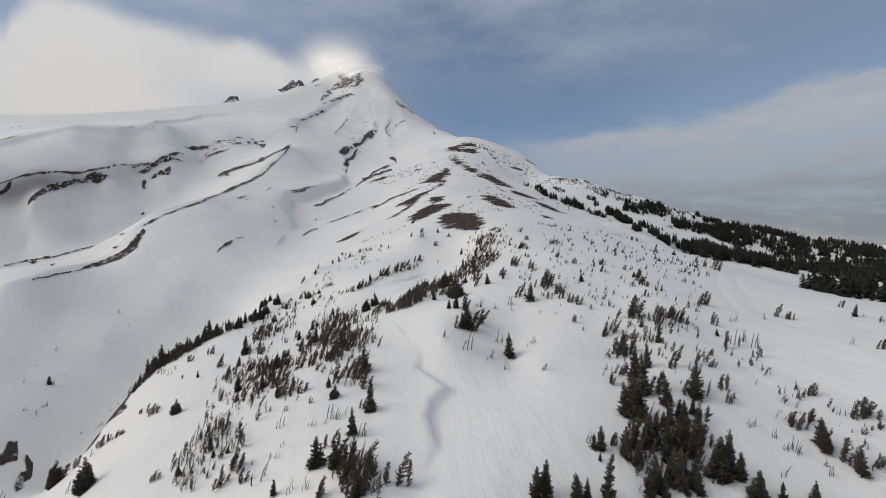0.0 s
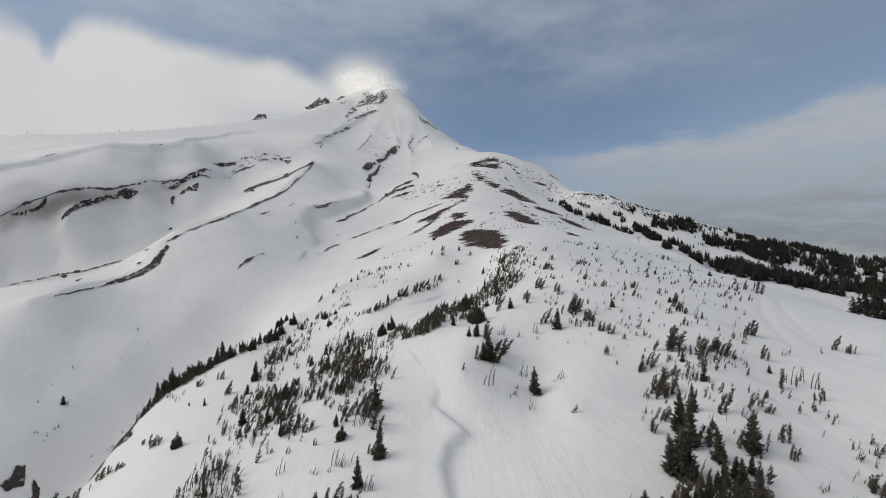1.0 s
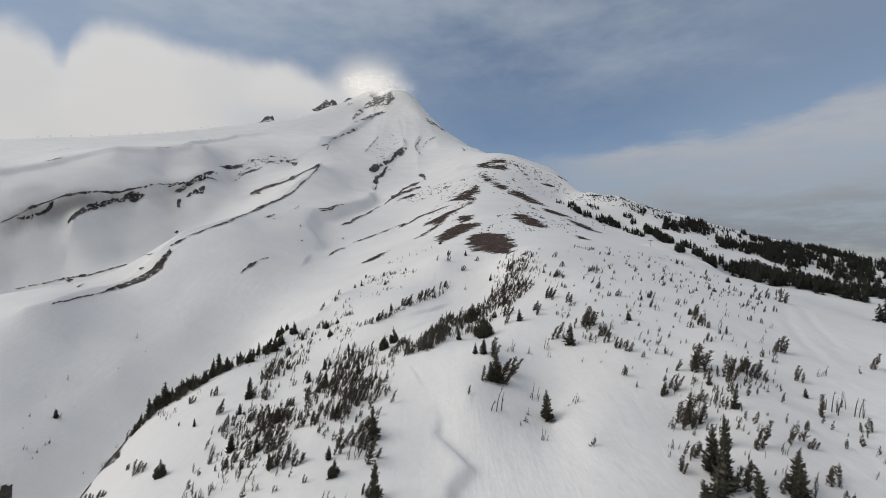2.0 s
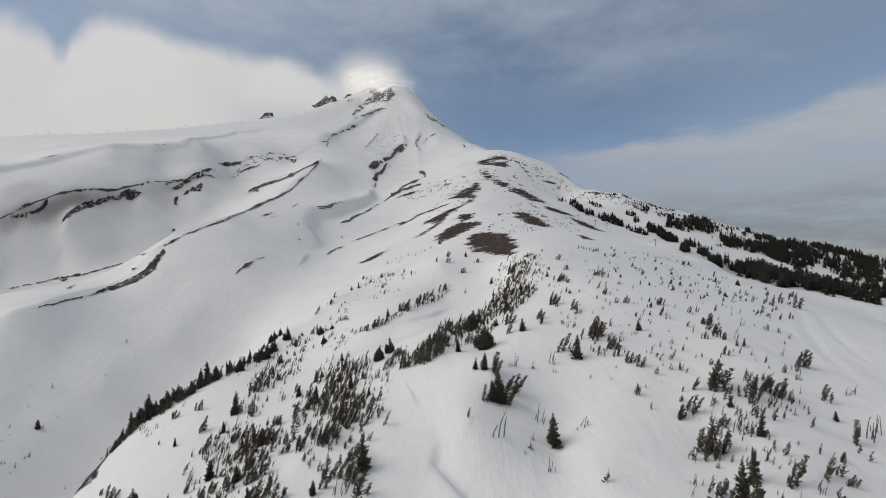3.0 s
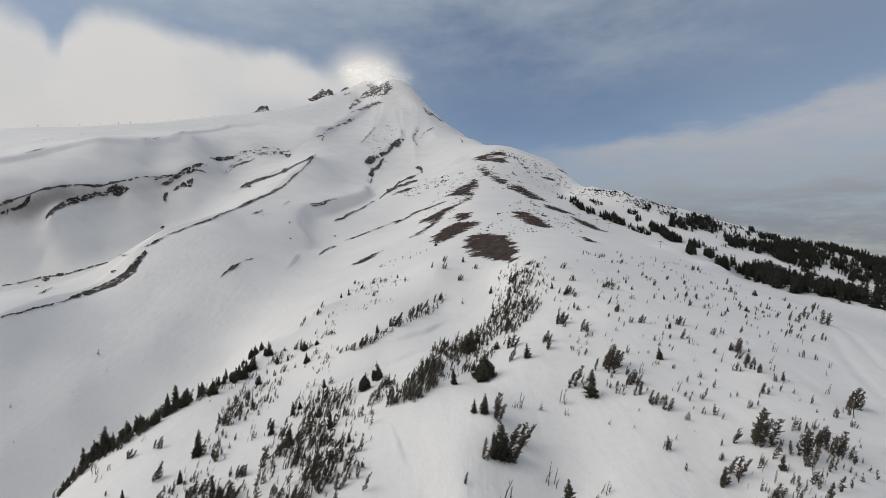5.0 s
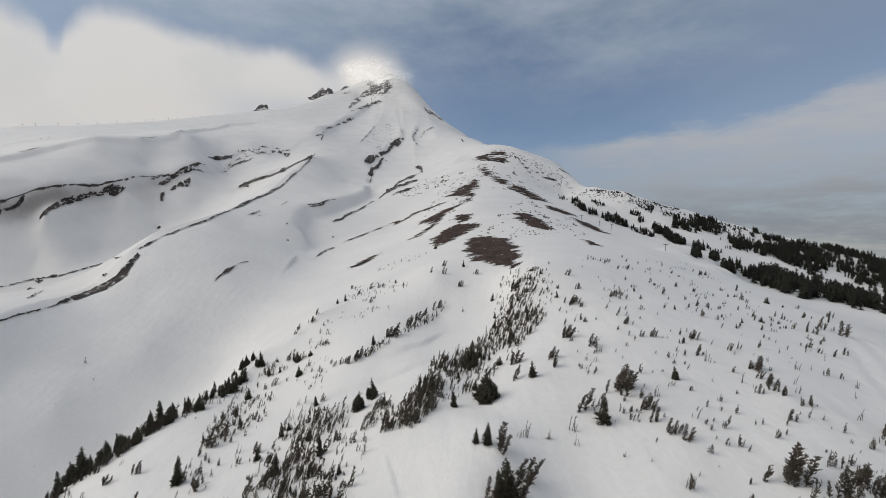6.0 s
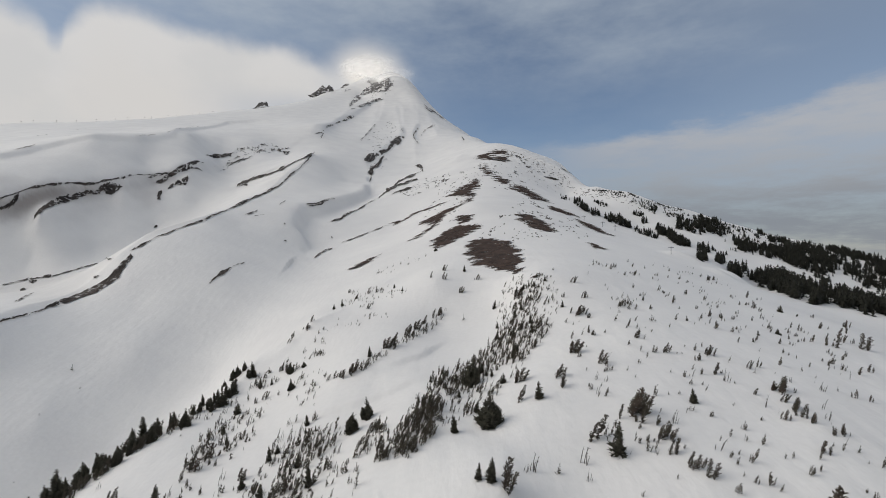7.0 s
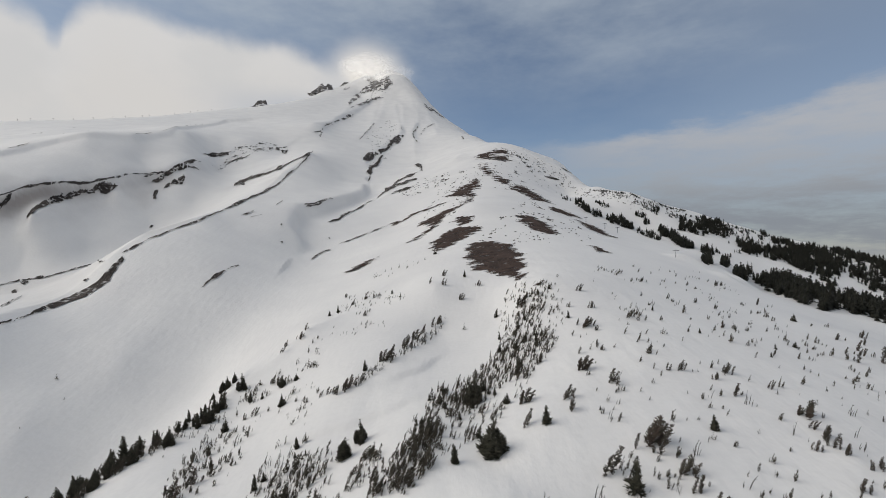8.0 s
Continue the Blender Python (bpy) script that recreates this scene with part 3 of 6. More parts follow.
ROCK_OUTLINES_A = [
    [(-270, 483), (-272, 502), (-269, 518), (-269, 537), (-265, 555), (-262, 576), (-264, 605), (-270, 651), (-269, 686), (-274, 733), (-275, 736), (-277, 699), (-272, 653), (-266, 608), (-266, 581), (-268, 559), (-270, 539), (-272, 520), (-272, 502), (-274, 487), (-274, 471)],
    [(-273, 722), (-274, 740), (-274, 754), (-279, 778), (-277, 790), (-279, 814), (-283, 833), (-281, 846), (-281, 863),
     (-284, 888), (-287, 911), (-288, 932), (-292, 962), (-297, 995), (-301, 1030), (-306, 1064), (-309, 1096), (-313,
     1129), (-314, 1153), (-365, 1353), (-369, 1364), (-317, 1156), (-315, 1132), (-312, 1099), (-308, 1067), (-303, 1032),
     (-299, 999), (-296, 968), (-293, 939), (-290, 916), (-288, 894), (-285, 870), (-285, 853), (-286, 839), (-289, 832),
     (-283, 802), (-283, 787), (-281, 768), (-282, 755), (-274, 725)],
    [(-636, 655), (-633, 662), (-630, 669), (-626, 676), (-623, 682), (-619, 688), (-614, 695), (-612, 705), (-610, 716),
     (-609, 727), (-607, 737), (-603, 747), (-601, 759), (-598, 771), (-596, 784), (-595, 800), (-592, 813), (-588, 828),
     (-584, 842), (-579, 855), (-575, 869), (-571, 885), (-570, 907), (-571, 908), (-573, 886), (-576, 870), (-582, 857),
     (-585, 843), (-590, 830), (-594, 816), (-596, 802), (-598, 787), (-601, 774), (-602, 760), (-606, 750), (-608, 738),
     (-610, 728), (-611, 716), (-613, 705), (-617, 696), (-619, 689), (-624, 682), (-627, 676), (-631, 669), (-635, 662),
     (-637, 656)],
    [(-550, 941), (-546, 948), (-543, 957), (-539, 963), (-535, 969), (-531, 977), (-530, 988), (-525, 996), (-524, 1009),
     (-526, 1030), (-523, 1039), (-521, 1053), (-522, 1056), (-526, 1045), (-527, 1033), (-530, 1017), (-531, 1002), (-531,
     989), (-534, 979), (-537, 970), (-541, 965), (-545, 958), (-549, 951), (-550, 941)],
    [(-570, 906), (-569, 915), (-567, 924), (-565, 935), (-562, 944), (-559, 951), (-554, 958), (-548, 963), (-542, 968),
     (-537, 973), (-534, 981), (-531, 992), (-529, 1004), (-530, 1005), (-532, 993), (-534, 982), (-538, 974), (-543, 969),
     (-549, 964), (-555, 960), (-559, 952), (-563, 945), (-565, 936), (-568, 926), (-569, 916), (-570, 906)],
    [(-573, 1169), (-577, 1202), (-575, 1221), (-575, 1248), (-570, 1262), (-559, 1269), (-560, 1272), (-573, 1267), (-581,
     1258), (-587, 1243), (-583, 1215), (-575, 1173)],
    [(-569, 1307), (-559, 1318), (-547, 1326), (-536, 1335), (-526, 1345), (-528, 1350), (-539, 1340), (-549, 1330), (-562,
     1324), (-569, 1308)],
    [(-547, 1210), (-543, 1230), (-535, 1242), (-525, 1254), (-517, 1267), (-518, 1269), (-530, 1262), (-537, 1245), (-544,
     1232), (-547, 1211)],
    [(-426, 1015), (-413, 1014), (-415, 1034), (-402, 1026), (-391, 1025), (-375, 1012), (-369, 1019), (-373, 1028), (-393,
     1053), (-402, 1048), (-412, 1047), (-420, 1044), (-432, 1049), (-431, 1025)],
    [(-497, 1385), (-481, 1390), (-468, 1396), (-452, 1396), (-455, 1406), (-472, 1411), (-489, 1412), (-500, 1393)],
    [(-368, 1017), (-355, 1005), (-352, 1018), (-344, 1021), (-331, 1011), (-339, 1052), (-336, 1070), (-335, 1093), (-331,
     1105), (-325, 1118), (-318, 1124), (-316, 1153), (-344, 1274), (-353, 1305), (-323, 1169), (-325, 1141), (-330, 1130),
     (-335, 1115), (-338, 1102), (-342, 1083), (-345, 1067), (-361, 1083), (-354, 1045), (-358, 1033), (-368, 1035), (-371,
     1023)],
    [(-559, 613), (-555, 616), (-552, 620), (-547, 623), (-543, 626), (-537, 629), (-534, 634), (-530, 638), (-525, 641),
     (-519, 643), (-510, 643), (-504, 644), (-494, 643), (-488, 646), (-485, 651), (-480, 655), (-478, 662), (-475, 668),
     (-473, 676), (-470, 682), (-467, 690), (-296, 476), (-278, 460), (-279, 460), (-307, 490), (-471, 694), (-473, 686),
     (-476, 679), (-478, 672), (-479, 663), (-484, 658), (-486, 652), (-491, 648), (-501, 650), (-505, 646), (-513, 645),
     (-522, 646), (-527, 643), (-531, 639), (-535, 635), (-540, 632), (-543, 627), (-548, 625), (-553, 621), (-557, 618),
     (-560, 614)],
    [(-514, 637), (-506, 634), (-505, 639), (-506, 640), (-515, 643), (-516, 639)],
    [(-504, 616), (-387, 495), (-499, 617), (-505, 623), (-509, 623), (-507, 618)],
    [(-294, 386), (-307, 404), (-321, 422), (-333, 439), (-343, 454), (-344, 455), (-339, 445), (-327, 428), (-315, 411),
     (-297, 389)],
]
ROCK_OUTLINES_B = [
    [(-280, 439), (-277, 438), (-277, 440), (-278, 441), (-280, 441), (-281, 440)],
    [(-189, 443), (-189, 447), (-189, 452), (-189, 457), (-187, 462), (-187, 467), (-187, 472), (-188, 481), (-188, 488),
     (-186, 494), (-185, 500), (-186, 501), (-187, 495), (-189, 488), (-189, 482), (-189, 475), (-190, 470), (-191, 466),
     (-190, 458), (-191, 454), (-190, 448), (-190, 444)],
    [(-729, 843), (-726, 851), (-727, 862), (-728, 873), (-731, 887), (-732, 888), (-732, 876), (-730, 864), (-729, 854),
     (-729, 844)],
    [(-653, 1038), (-653, 1055), (-655, 1076), (-655, 1094), (-656, 1114), (-655, 1132), (-655, 1132), (-656, 1115), (-658,
     1098), (-656, 1077), (-655, 1058), (-653, 1039)],
    [(-654, 1148), (-658, 1182), (-675, 1241), (-676, 1242), (-659, 1184), (-655, 1149)],
    [(-714, 1328), (-742, 1405), (-759, 1463), (-780, 1530), (-797, 1594), (-800, 1599), (-784, 1538), (-773, 1487), (-746,
     1411), (-716, 1332)],
    [(-980, 1168), (-977, 1178), (-979, 1195), (-983, 1199), (-985, 1187), (-984, 1173)],
    [(-757, 977), (-753, 985), (-745, 989), (-745, 989), (-753, 986), (-757, 977)],
    [(-718, 999), (-711, 1002), (-704, 1006), (-704, 1006), (-712, 1003), (-718, 999)],
    [(-1021, 1339), (-1020, 1356), (-1023, 1378), (-1025, 1380), (-1025, 1362), (-1024, 1343)],
    [(-689, 1011), (-684, 1014), (-679, 1017), (-679, 1017), (-684, 1014), (-689, 1011)],
    [(-485, 837), (-483, 839), (-483, 843), (-485, 844), (-487, 843), (-487, 838)],
    [(-248, 642), (-244, 654), (-243, 671), (-244, 672), (-247, 658), (-248, 642)],
    [(-237, 648), (-233, 657), (-228, 665), (-228, 665), (-233, 658), (-238, 649)],
    [(-232, 719), (-232, 731), (-232, 744), (-233, 745), (-233, 734), (-233, 720)],
]
ROCK_OUTLINES_C = [
    [(-603, 703), (-604, 711), (-606, 718), (-608, 725), (-609, 725), (-608, 717), (-606, 710), (-603, 703)],
    [(-202, 753), (-197, 762), (-193, 770), (-189, 782), (-188, 802), (-185, 817), (-180, 830), (-181, 831), (-185, 819),
     (-189, 804), (-191, 784), (-194, 771), (-199, 763), (-202, 753)],
    [(-165, 732), (-160, 736), (-156, 743), (-153, 752), (-150, 771), (-148, 786), (-146, 801), (-142, 813), (-140, 828),
     (-136, 843), (-135, 870), (-132, 895), (-126, 903), (-127, 907), (-134, 903), (-136, 875), (-139, 853), (-141, 834),
     (-144, 818), (-148, 808), (-151, 795), (-155, 784), (-155, 759), (-159, 751), (-161, 740), (-165, 733)],
    [(-145, 591), (-144, 607), (-143, 622), (-139, 629), (-135, 636), (-136, 637), (-142, 636), (-145, 628), (-147, 614),
     (-146, 593)],
    [(-149, 678), (-146, 674), (-147, 678), (-148, 680), (-149, 680), (-149, 679)],
    [(-201, 647), (-198, 645), (-199, 649), (-200, 650), (-201, 650), (-201, 648)],
    [(-186, 608), (-184, 608), (-184, 610), (-185, 612), (-186, 612), (-186, 609)],
    [(-87, 497), (-82, 496), (-77, 498), (-73, 505), (-74, 509), (-81, 513), (-84, 505), (-88, 498)],
    [(-130, 655), (-125, 660), (-120, 662), (-116, 667), (-112, 673), (-108, 679), (-104, 687), (-100, 694), (-96, 702),
     (-91, 709), (-87, 718), (-82, 726), (-83, 729), (-88, 720), (-93, 713), (-96, 704), (-100, 696), (-105, 690), (-109,
     683), (-113, 677), (-117, 670), (-122, 666), (-126, 660), (-130, 656)],
    [(-122, 925), (-119, 950), (-117, 981), (-108, 984), (-109, 1036), (-104, 1068), (-101, 1117), (-103, 1129), (-109,
     1094), (-112, 1047), (-124, 1049), (-121, 996), (-122, 957), (-124, 929)],
    [(-101, 941), (-91, 953), (-81, 955), (-72, 961), (-64, 979), (-65, 989), (-77, 992), (-84, 976), (-93, 963), (-102,
     946)],
    [(-108, 1003), (-100, 1018), (-91, 1035), (-82, 1044), (-71, 1059), (-59, 1061), (-61, 1078), (-74, 1085), (-86, 1071),
     (-94, 1052), (-104, 1045), (-112, 1023)],
    [(-106, 1090), (-96, 1102), (-87, 1125), (-75, 1127), (-67, 1168), (-55, 1190), (-57, 1203), (-69, 1180), (-81, 1176),
     (-90, 1144), (-99, 1117), (-107, 1097)],
    [(-536, 977), (-534, 989), (-532, 999), (-530, 1014), (-531, 1030), (-530, 1047), (-538, 1078), (-539, 1079), (-538,
     1058), (-534, 1033), (-533, 1016), (-535, 1002), (-537, 991), (-537, 978)],
    [(-560, 938), (-558, 948), (-554, 955), (-548, 961), (-545, 967), (-539, 973), (-534, 980), (-529, 988), (-526, 998),
     (-527, 1000), (-532, 992), (-535, 981), (-540, 973), (-546, 968), (-549, 962), (-554, 956), (-560, 949), (-561, 938)],
]
ROCK_OUTLINES_D = [
    [(-576, 1230), (-568, 1254), (-560, 1272), (-561, 1274), (-577, 1268), (-578, 1234)],
    [(-540, 1217), (-536, 1234), (-530, 1248), (-520, 1260), (-513, 1276), (-514, 1278), (-523, 1265), (-534, 1254), (-538,
     1237), (-542, 1218)],
    [(-547, 1255), (-542, 1269), (-537, 1282), (-530, 1291), (-524, 1303), (-516, 1313), (-506, 1319), (-503, 1336), (-498,
     1358), (-499, 1360), (-504, 1339), (-512, 1332), (-517, 1316), (-526, 1307), (-532, 1294), (-538, 1283), (-545, 1273),
     (-548, 1257)],
    [(-522, 1322), (-512, 1325), (-505, 1340), (-500, 1358), (-492, 1370), (-488, 1393), (-482, 1409), (-474, 1422), (-465,
     1433), (-466, 1437), (-478, 1433), (-485, 1416), (-494, 1408), (-502, 1393), (-503, 1366), (-507, 1344), (-516, 1335),
     (-523, 1324)],
    [(-461, 1383), (-446, 1360), (-447, 1376), (-453, 1393), (-459, 1399), (-463, 1391)],
    [(-417, 1000), (-414, 1011), (-408, 1018), (-405, 1029), (-396, 1027), (-390, 1036), (-373, 1018), (-368, 1027), (-372,
     1035), (-385, 1045), (-396, 1050), (-411, 1058), (-415, 1049), (-417, 1035), (-416, 1015), (-419, 1004)],
    [(-418, 1021), (-405, 997), (-393, 983), (-396, 992), (-414, 1024), (-419, 1024)],
    [(-526, 951), (-517, 972), (-507, 976), (-501, 957), (-513, 949)],
    [(-523, 902), (-529, 919), (-526, 924), (-514, 898)],
    [(-204, 755), (-199, 765), (-194, 774), (-190, 791), (-188, 817), (-183, 832), (-183, 833), (-188, 819), (-192, 797),
     (-195, 776), (-200, 767), (-205, 756)],
    [(99, 1087), (111, 1075), (124, 1075), (137, 1086), (138, 1089), (124, 1079), (113, 1089), (99, 1091)],
    [(213, 1065), (229, 1064), (249, 1075), (250, 1077), (234, 1079), (214, 1068)],
    [(178, 1078), (183, 1078), (191, 1093), (192, 1095), (186, 1093), (179, 1084)],
    [(273, 1159), (282, 1152), (302, 1174), (305, 1183), (287, 1164), (276, 1167)],
    [(-127, 204), (-123, 191), (-117, 177), (-113, 175), (-113, 179), (-117, 189)],
]
ROCK_OUTLINES_E = [
    [(-119, 169), (-124, 178), (-123, 181), (-117, 174), (-117, 170)],
    [(-164, 187), (-165, 193), (-164, 196), (-162, 194), (-160, 190), (-160, 185), (-162, 184)],
    [(-161, 196), (-158, 196), (-155, 191), (-152, 184), (-148, 176), (-152, 180), (-155, 186), (-157, 191)],
    [(-112, 175), (-108, 173), (-111, 176), (-107, 174), (-110, 178), (-113, 182), (-113, 184), (-115, 186), (-116, 189),
     (-117, 191), (-118, 192), (-121, 193), (-117, 189), (-120, 189), (-114, 183), (-119, 187), (-125, 192), (-119, 184),
     (-118, 181), (-114, 177)],
    [(-270.3, 465.9), (-267.1, 450.4), (-266.1, 435.6), (-270.0, 425.4), (-272.7, 411.7), (-267.1, 389.1), (-262.4, 376.2),
     (-257.5, 368.1), (-261.0, 384.1), (-262.3, 401.1), (-258.7, 410.4), (-256.8, 422.8), (-256.9, 433.8), (-260.3,
     448.3), (-266.3, 464.5)],
    [(-259.8, 373.0), (-256.9, 360.7), (-255.1, 348.4), (-252.8, 334.5), (-250.3, 321.5), (-249.7, 311.3), (-249.2, 310.9),
     (-249.4, 320.8), (-251.6, 333.4), (-253.5, 346.9), (-255.3, 359.2), (-258.6, 371.9)],
]
ROCK_OUTLINES = ROCK_OUTLINES_A + ROCK_OUTLINES_B + ROCK_OUTLINES_C + ROCK_OUTLINES_D + ROCK_OUTLINES_E
CLIFF_ROCKS_A = [
    [(-576, 713), (-576, 719), (-576, 734), (-584, 760), (-587, 787), (-586, 804), (-584, 826), (-578, 845), (-576, 857),
     (-572, 865), (-564, 873), (-561, 860), (-563, 851), (-568, 845), (-573, 842), (-577, 830), (-581, 816), (-581, 797),
     (-578, 781), (-574, 769), (-574, 754), (-569, 737), (-566, 720), (-560, 704), (-572, 710)],
    [(-622, 680), (-617, 685), (-611, 690), (-608, 700), (-606, 708), (-606, 716), (-608, 725), (-605, 720), (-603, 711),
     (-605, 701), (-608, 691), (-607, 686), (-610, 687), (-621, 679)],
    [(-549, 941), (-545, 956), (-539, 972), (-536, 986), (-533, 976), (-538, 959), (-541, 942)],
]
CLIFF_ROCKS_B = [
    [(-522, 934), (-526, 953), (-516, 969), (-514, 983), (-507, 977), (-502, 956), (-507, 953), (-515, 954), (-519, 941)],
    [(-515, 892), (-525, 911), (-526, 926), (-518, 907), (-512, 895)],
    [(-530, 1002), (-532, 1028), (-536, 1067), (-540, 1073), (-535, 1031), (-532, 1003)],
    [(-577, 1229), (-570, 1260), (-560, 1290), (-560, 1289), (-577, 1270), (-581, 1236)],
]
CLIFF_ROCKS = CLIFF_ROCKS_A + CLIFF_ROCKS_B
PEAK_ROCKS_A = [
    [(-585, 2820), (-663, 3323), (-663, 3466), (-646, 3560), (-616, 3588), (-625, 3691), (-589, 3743), (-511, 3586), (-477,
     3596), (-446, 3625), (-427, 3540), (-390, 3479), (-417, 3459), (-441, 3420), (-486, 3413), (-546, 3474), (-601, 3499),
     (-621, 3426), (-591, 3023)],
    [(-541, 2709), (-525, 2911), (-498, 3190), (-423, 3233), (-430, 3265), (-514, 3263), (-544, 2994), (-548, 2736)],
    [(-771, 3497), (-766, 3572), (-729, 3582), (-737, 3538)],
    [(-441, 1559), (-418, 1638), (-495, 2179), (-489, 2516), (-508, 2603), (-501, 2189), (-423, 1646), (-443, 1563)],
]
PEAK_ROCKS_B = [
    [(-399, 1538), (-407, 1584), (-414, 1638), (-417, 1637), (-411, 1584), (-402, 1539)],
    [(-298, 1693), (-309, 1898), (-346, 2327), (-352, 2334), (-316, 1906), (-302, 1699)],
    [(-236, 1402), (-238, 1495), (-223, 1552), (-203, 1642), (-199, 1869), (-180, 1950), (-170, 1950), (-170, 1801), (-185,
     1739), (-194, 1646), (-212, 1522), (-218, 1414), (-229, 1369)],
    [(-173, 1948), (-182, 2029), (-211, 2242), (-215, 2246), (-189, 2047), (-176, 1945)],
    [(-198, 1244), (-204, 1330), (-200, 1399), (-203, 1551), (-199, 1547), (-188, 1372), (-193, 1316), (-184, 1222)],
]
PEAK_ROCKS_C = [
    [(-184, 1207), (-178, 1152), (-175, 1150), (-181, 1205)],
    [(-104, 1806), (-125, 1908), (-134, 2001), (-131, 2248), (-136, 2281), (-139, 2011), (-129, 1905), (-104, 1781)],
    [(-104, 2004), (-91, 2210), (-57, 2415), (-59, 2438), (-96, 2262), (-107, 2008)],
    [(-90, 1429), (-79, 1438), (-67, 1403), (-52, 1163), (-68, 1310)],
    [(-151, 3189), (-11, 3145), (-40, 3026), (-91, 3006), (-132, 3100)],
    [(58, 1862), (63, 1699), (67, 1711), (62, 1889)],
]
PEAK_ROCKS = PEAK_ROCKS_A + PEAK_ROCKS_B + PEAK_ROCKS_C


def draped(name, outline, mat, kind, lift):
    """A thin crust on the ground inside an outline, torn at the edges and broken by snow.
    kind "earth": edges in long level fingers; "rock": broken into bands and blocks."""
    o = np.array(outline, float)
    u, v, r = polar(o[:, 0], o[:, 1])
    area = 0.5 * abs(np.dot(u, np.roll(v, 1)) - np.dot(v, np.roll(u, 1)))
    thick = area / (0.5 * np.hypot(np.diff(np.r_[u, u[0]]), np.diff(np.r_[v, v[0]])).sum())
    fine = float(np.clip(thick / 0.004, 0.45, 1.0)) if kind == "rock" else 1.0
    du, dv = max(0.0014 * fine, (u.max() - u.min()) / 420), max(0.0016 * fine, (v.max() - v.min()) / 420)
    us = np.arange(u.min() - 14 * du, u.max() + 14 * du, du)
    vs = np.arange(v.min() - 10 * dv, v.max() + 10 * dv, dv)
    U, V = np.meshgrid(us, vs)
    rr = np.exp(V)
    if kind == "earth":
        Uw = U + 0.03 * fbm(U * 12, V * 200, 3, 31) + 0.012 * fbm(U * 25, V * 520, 3, 33)
        Vw = V + 0.014 * fbm(U * 45, V * 90, 4, 47)
        holes = fbm(U * 28, V * 230, 4, 63) > (-0.12 if r.mean() > 1150 else -0.3 if r.mean() > 800 else -0.50)
    else:
        Uw = U + min(0.005, 0.5 * thick) * fbm(U * 50, V * 50, 5, 31)
        Vw = V + min(0.008, 0.5 * thick) * fbm(U * 50, V * 50, 5, 47)
        holes = fbm(U * 40, V * 40, 4, 63) + 0.3 * fbm(U * 200, V * 150, 2, 65) > (-0.2 if r.mean() > 1450 else -0.62 if thick > 0.008 else -0.70)
        if thick < 0.008:
            holes &= fbm(U * 130, V * 130, 3, 71) > (-0.12 if r.mean() > 1450 else -0.42)
    cells = (inside(Uw, Vw, list(zip(u, v))) & holes)[:-1, :-1]
    if cells.sum() < 2:
        return None
    x, y = HUB[0] + np.sin(U / 2) * rr, HUB[1] + np.cos(U / 2) * rr
    rough = 0.0005 if kind == "earth" else 0.0014
    z = ground_z(x, y) + lift + 0.0005 * rr + rough * rr * np.abs(fbm(U * 120, V * 90, 4, 77))
    k = np.arange(U.size).reshape(U.shape)
    quads = np.stack([k[:-1, :-1], k[:-1, 1:], k[1:, 1:], k[1:, :-1]], -1)[cells]
    used, back = np.unique(quads, return_inverse=True)
    me = bpy.data.meshes.new(name)
    me.from_pydata(np.stack([x, y, z], -1).reshape(-1, 3)[used].tolist(), [], back.reshape(-1, 4).tolist())
    me.materials.append(mat)
    return new(name, me)


for outline in EARTH_OUTLINES:
    if ob := draped("bare_ground", outline, EARTH, "earth", 0.12):
        tagged(ob, "brown cinder ground blown free of snow, with streaky torn edges", "bare ground", "bare patches on the ridge", "structure")
for outline in ROCK_OUTLINES + CLIFF_ROCKS + PEAK_ROCKS:
    high = outline[0][1] > 1900
    if ob := draped("rock_band", outline, DUSTED if high else ROCK, "rock", 0.2):
        tagged(ob, "grey summit rock powdered with snow" if high else "dark volcanic rock band breaking through the snow", "rock", "rock bands on the mountain", "structure")

# ---- where the trees stand: x, y, height ----
FIRS_A = [
    (19.4, 74.2, 5.6), (26.1, 74.4, 5.1), (20.9, 74.8, 6.4), (28, 75, 3.8), (31.7, 75.7, 8.4), (69.4, 76.4, 4.2), (42.7, 77,
    3.9), (63.8, 77.1, 3.5), (60.2, 77.2, 5.5), (39.8, 77.2, 5.4), (58.7, 77.2, 4.2), (41.5, 78.3, 6), (46.8, 78.7, 4.5),
    (82, 80.4, 5.2), (58.7, 80.8, 5.2), (50.2, 80.9, 4.1), (55.7, 81.1, 8.3), (57, 81.4, 9.4), (54.9, 81.4, 7.8), (33.6,
    83.5, 1.7), (-26.7, 85.4, 3.3), (80.2, 86.1, 5), (34.7, 86.3, 4.8), (33.7, 86.6, 3.1), (51.7, 86.9, 7.7), (80.6, 87.5,
    6.2), (44.9, 88.1, 6.7), (47, 88.9, 6.2), (49.4, 88.9, 5.6), (-20, 89.1, 6.3), (55.8, 95.9, 4.3), (45.9, 96.2, 9.7)
]
